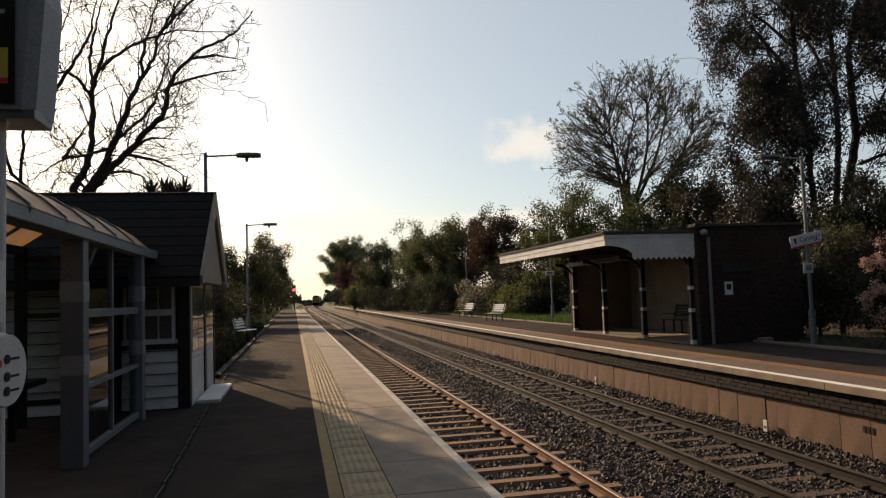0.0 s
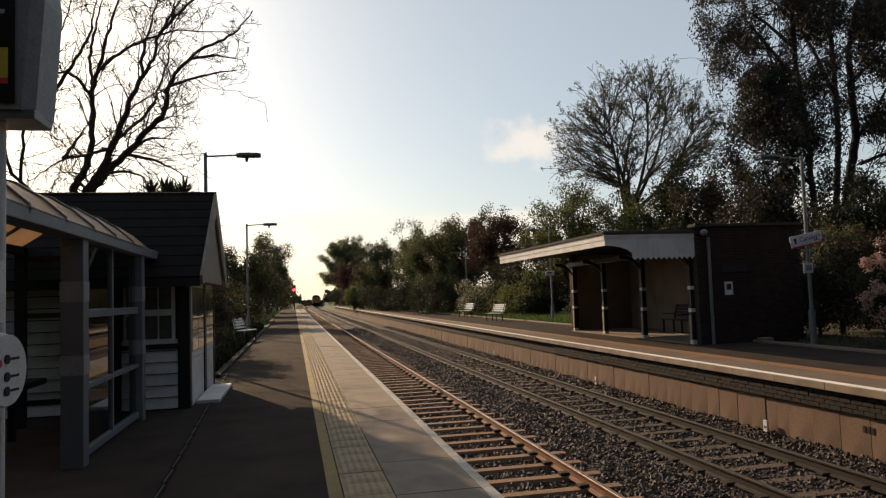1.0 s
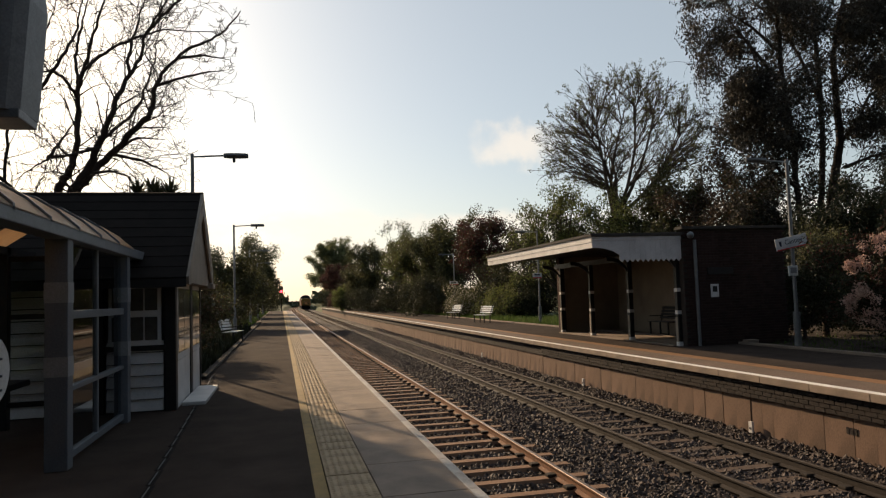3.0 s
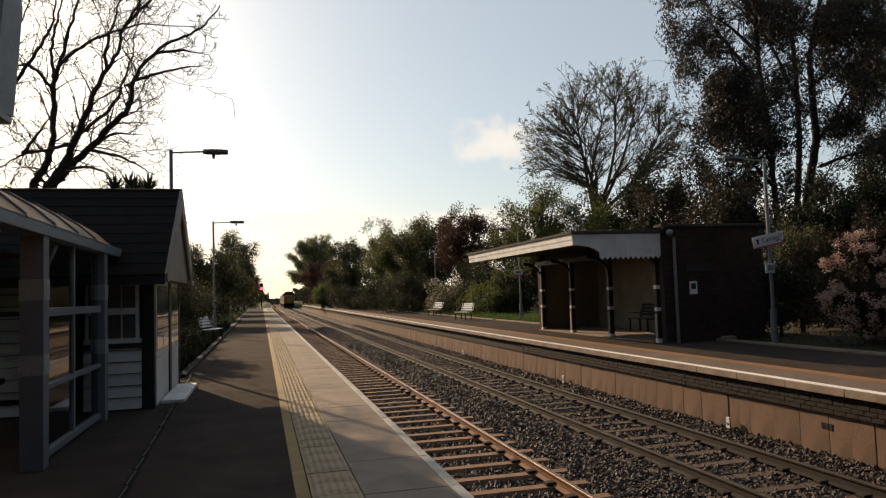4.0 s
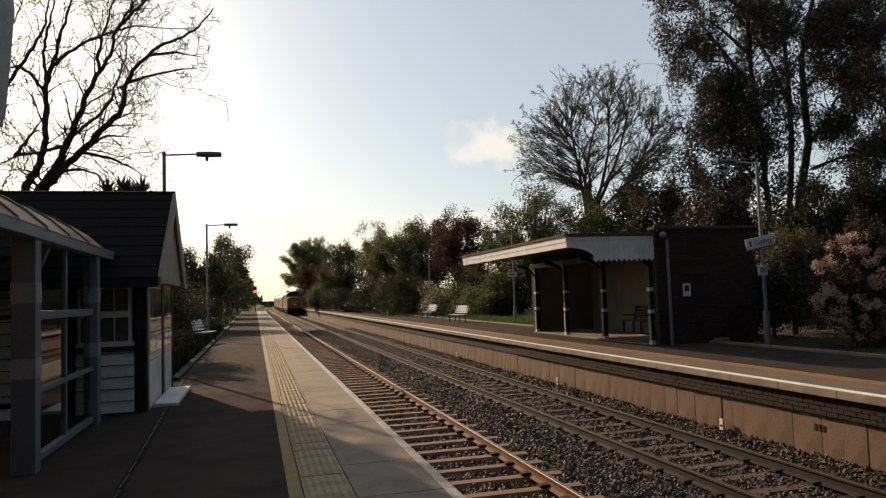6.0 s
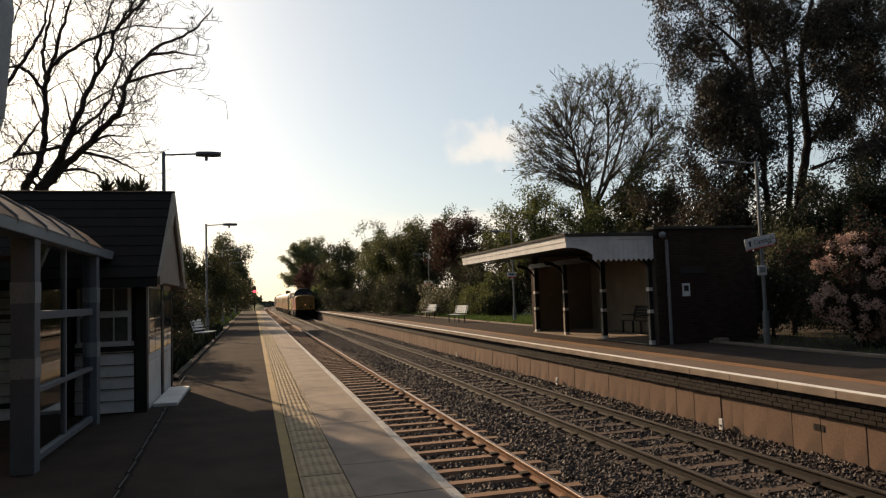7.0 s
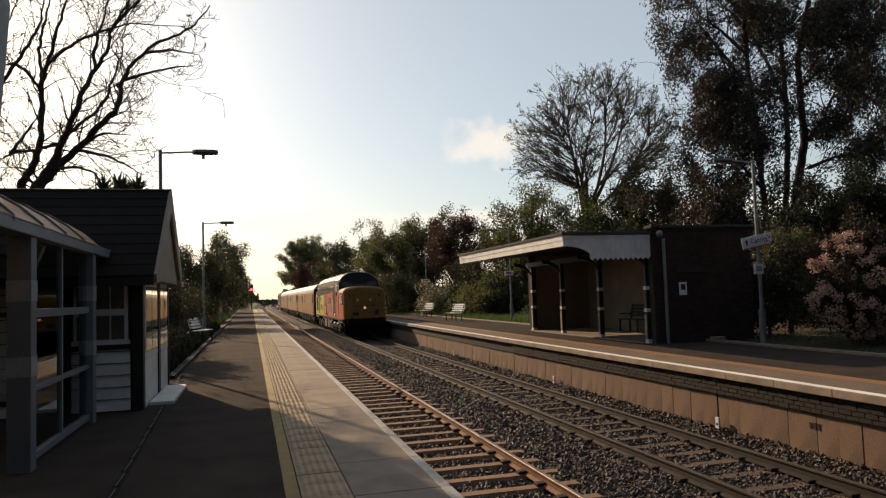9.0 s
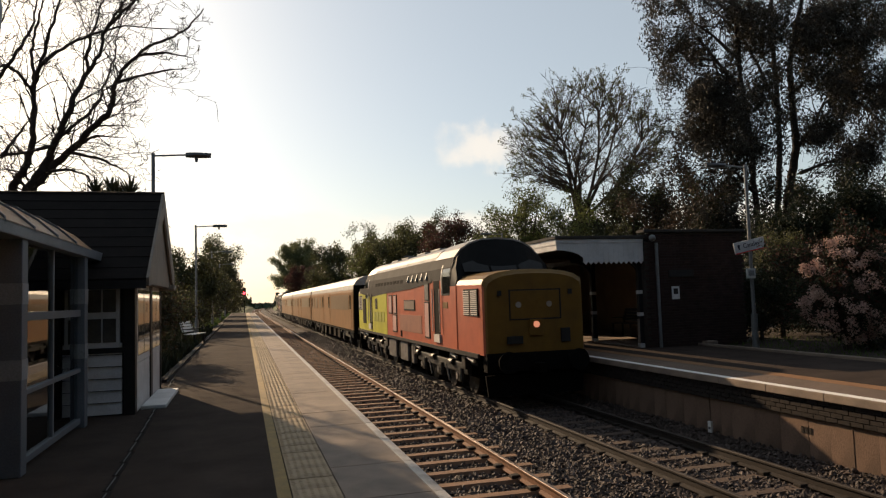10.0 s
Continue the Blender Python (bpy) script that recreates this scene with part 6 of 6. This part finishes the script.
def lay_sleepers():
    rng = random.Random(4)
    steel = mesh_of(prism([(-0.13, -0.08), (-0.09, 0.0), (0.09, 0.0), (0.13, -0.08)], "x", -1.25, 1.25), "sleeper", M_SLEEPER_STEEL)
    conc = mesh_of(prism([(-0.14, -0.12), (-0.1, 0.0), (0.1, 0.0), (0.14, -0.12)], "x", -1.25, 1.25), "sleeper", M_SLEEPER_CONC)
    clip_bm = box(-0.15, 0.15, -0.07, 0.07, 0.0, 0.05, 0.015)
    clip = mesh_of(clip_bm, "rail_clip", M_CLIP)
    for track, cx, me, first, gap, drop in ((near_track, NEAR_TRACK, steel, SLEEPER_Y, 0.717, -0.15), (far_track, FAR_TRACK, conc, -6.77, 0.712, FAR_RAIL - RAIL - 0.172)):
        y = first
        n = 0
        while y < 95:
            s = shared("sleeper", me, track, pose(cx + rng.uniform(-0.01, 0.01), y, RAIL + drop + rng.uniform(-0.006, 0.006), 0, 0, rng.uniform(-0.6, 0.6)))
            n += 1
            y += gap
        joined = bmesh.new()
        while y < 330:
            b = bend(y)
            box(cx + b - 1.25, cx + b + 1.25, y - 0.1, y + 0.1, RAIL + drop - 0.08, RAIL + drop, bm=joined)
            y += gap
        tagged(part("sleepers", joined, me.materials[0], track), kind="stuff")
        y = first
        while y < 60:
            for s_ in (-1, 1):
                shared("rail_clip", clip, track, pose(cx + s_ * HALF, y, RAIL + drop))
            y += gap


SLEEPER_Y = 0.226 - 7.17
lay_sleepers()


def lay_slabs():
    rng = random.Random(6)
    # blister paving, three 0.39 m tiles to a slab length
    n = 6
    vs, fs = [], []

    def add_box(x0, x1, y0, y1, z0, z1):
        i = len(vs)
        vs.extend([(x0, y0, z0), (x1, y0, z0), (x1, y1, z0), (x0, y1, z0), (x0, y0, z1), (x1, y0, z1), (x1, y1, z1), (x0, y1, z1)])
        fs.extend([(i, i + 1, i + 5, i + 4), (i + 1, i + 2, i + 6, i + 5), (i + 2, i + 3, i + 7, i + 6), (i + 3, i, i + 4, i + 7), (i + 4, i + 5, i + 6, i + 7)])
    add_box(-0.2, 0.2, -0.19, 0.19, -0.06, 0.0)
    for a in range(n):
        for b in range(n):
            x, y = -0.2 + 0.4 * (a + 0.5) / n, -0.19 + 0.38 * (b + 0.5) / n
            i = len(vs)
            for r, z in ((0.023, 0.0005), (0.012, 0.006)):
                for k in range(6):
                    w = math.pi / 3 * k
                    vs.append((x + r * math.cos(w), y + r * math.sin(w), z))
            for k in range(6):
                j = (k + 1) % 6
                fs.append((i + k, i + j, i + 6 + j, i + 6 + k))
            fs.append(tuple(i + 6 + k for k in range(6)))
    me = bpy.data.meshes.new("tactile_tile")
    me.from_pydata(vs, [], fs)
    me.materials.append(M_TACTILE)
    y, k = -6.0, 0
    while y < 95:
        shared("tactile_tile", me, near_platform, pose(0.578, y, 0.002 + rng.uniform(-0.002, 0.002), 0, 0, rng.uniform(-0.4, 0.4)))
        k += 1
        y += 0.388 if k % 3 else 0.402
    tagged(part("tactile_paving", box(0.375, 0.785, 95, NEAR_END, -0.06, 0.0), M_TACTILE, near_platform), kind="stuff")
    slab = mesh_of(box(-0.363, 0.363, -0.584, 0.584, -0.09, 0.0, 0.006), "coping_slab", M_COPING)
    edge = mesh_of(box(-0.048, 0.048, -0.584, 0.584, -0.1, 0.0, 0.008), "edge_strip", M_WHITE_LINE)
    y = -6.468
    while y < NEAR_END:
        shared("coping_slab", slab, near_platform, pose(1.153, y, rng.uniform(-0.003, 0.003), 0, 0, rng.uniform(-0.1, 0.1)))
        shared("edge_strip", edge, near_platform, pose(1.567, y, rng.uniform(-0.003, 0.003)))
        y += 1.178
    cop = mesh_of(box(-0.062, 0.062, -0.597, 0.597, -0.12, 0.0, 0.012), "coping_slab", M_COPING)
    y = -4.0
    while y < FAR_END:
        if y < 120:
            shared("coping_slab", cop, far_platform, pose(8.232, y, FAR_Z + rng.uniform(-0.002, 0.002)))
        y += 1.2
    tagged(part("edge_coping", box(8.17, 8.3, 119.6, FAR_END, -0.08, FAR_Z), M_COPING, far_platform), kind="stuff")
    # concrete planks of several widths, butted close
    planks = [mesh_of(box(-0.03, 0.03, -w / 2 + 0.002, w / 2 - 0.002, -0.5, 0.5, 0.004), "wall_plank", M_WALL_PLANK) for w in (0.3, 0.42, 0.6)]
    y = 3.0
    while y < 62:
        k = rng.choice((0, 1, 1, 2, 2))
        w = (0.3, 0.42, 0.6)[k]
        shared("wall_plank", planks[k], far_platform, pose(8.37 + rng.uniform(-0.007, 0.007), y + w / 2, -0.88))
        y += w
    tagged(part("wall_planks", box(8.34, 8.5, 62.2, FAR_END, -1.4, -0.4), M_WALL_PLANK, far_platform), kind="stuff")
    # brick corbel course
    brick = mesh_of(box(-0.02, 0.02, -0.107, 0.107, -0.034, 0.034, 0.004), "brick", M_DARK_BRICK)
    y = 5.0
    while y < 22:
        for r in range(4):
            shared("brick", brick, far_platform, pose(8.296 - 0.008 * r + rng.uniform(-0.004, 0.004), y + 0.11 * (r % 2), -0.355 + 0.075 * r))
        y += 0.225


lay_slabs()


def lay_bricks():
    rng = random.Random(8)
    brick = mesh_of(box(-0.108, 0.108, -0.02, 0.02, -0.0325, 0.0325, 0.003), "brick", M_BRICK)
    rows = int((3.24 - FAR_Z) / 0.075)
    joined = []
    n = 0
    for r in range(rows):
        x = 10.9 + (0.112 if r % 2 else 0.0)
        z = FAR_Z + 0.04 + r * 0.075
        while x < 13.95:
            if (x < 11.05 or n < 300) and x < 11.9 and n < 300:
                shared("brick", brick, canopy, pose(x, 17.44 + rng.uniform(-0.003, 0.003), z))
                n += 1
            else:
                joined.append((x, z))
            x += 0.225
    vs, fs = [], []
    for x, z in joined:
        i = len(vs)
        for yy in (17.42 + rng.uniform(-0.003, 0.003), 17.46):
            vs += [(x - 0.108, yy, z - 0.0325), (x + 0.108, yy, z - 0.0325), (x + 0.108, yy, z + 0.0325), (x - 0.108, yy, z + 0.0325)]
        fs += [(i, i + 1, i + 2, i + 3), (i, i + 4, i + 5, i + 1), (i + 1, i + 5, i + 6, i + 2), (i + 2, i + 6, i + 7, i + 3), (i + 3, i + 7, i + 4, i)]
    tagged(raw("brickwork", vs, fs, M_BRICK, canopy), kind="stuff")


lay_bricks()


def strew_stones():
    rng = np.random.default_rng(2)
    n = 90000
    y = 4.0 + 60.0 * rng.random(n) ** 2.1
    x = 1.75 + 6.6 * rng.random(n)
    keep = np.ones(n, bool)
    for c in (NEAR_TRACK, FAR_TRACK):
        for s in (-1, 1):
            keep &= abs(x - c - s * HALF) > 0.09
    for c, first in ((NEAR_TRACK, SLEEPER_Y), (FAR_TRACK, -6.77)):
        on = (abs(x - c) < 1.25) & (abs((y - first + 0.357) % (0.717 if c == NEAR_TRACK else 0.712) - 0.357) < 0.12)
        keep &= ~(on & (rng.random(n) > (0.05 if c == NEAR_TRACK else 0.4)))
    x, y = x[keep], y[keep]
    n = len(x)
    z = RAIL - 0.165 + np.interp(x, BX, BH) + rng.uniform(-0.005, 0.035, n)
    base = np.array([(1, 0, 0), (-1, 0, 0), (0, 1, 0), (0, -1, 0), (0, 0, 1), (0, 0, -1)], float)
    tri = np.array([(0, 2, 4), (2, 1, 4), (1, 3, 4), (3, 0, 4), (2, 0, 5), (1, 2, 5), (3, 1, 5), (0, 3, 5)])
    size = 0.016 + 0.024 * rng.random(n) + y * 0.0004
    v = base[None] * (0.6 + 0.8 * rng.random((n, 6, 1))) + rng.normal(0, 0.25, (n, 6, 3))
    a = rng.random(n) * 6.283
    ca, sa = np.cos(a)[:, None], np.sin(a)[:, None]
    v = np.stack([v[..., 0] * ca - v[..., 1] * sa, v[..., 0] * sa + v[..., 1] * ca, v[..., 2] * 0.8], -1) * size[:, None, None]
    v += np.stack([x, y, z], -1)[:, None]
    f = tri[None] + (np.arange(n) * 6)[:, None, None]
    me = bpy.data.meshes.new("ballast_stones")
    me.from_pydata(v.reshape(-1, 3).tolist(), [], f.reshape(-1, 3).tolist())
    me.materials.append(M_STONE)
    ob = new("ballast_stones", me)
    ob.parent = ballast
    tagged(ob, "loose crushed stones", kind="stuff")


strew_stones()


# ---- what moves ----
SPEED = 27.1
NOSE_AT_END = 15.55


def motions():
    for ob, back in ((loco, 0.0), (coaches[0], 19.75), (coaches[1], 43.1), (coaches[2], 66.4), (rear_loco, 90.0)):
        rows = []
        for k in range(21):
            t = k * 0.5
            y = NOSE_AT_END + SPEED * (10.0 - t) + back
            lead = math.degrees(math.atan2(bend(y + 14) - bend(y + 3), 11.0))
            rows.append((t, pose(FAR_TRACK + bend(y), y, FAR_RAIL, 0, 0, -lead)))
        walk(ob, rows)


motions()
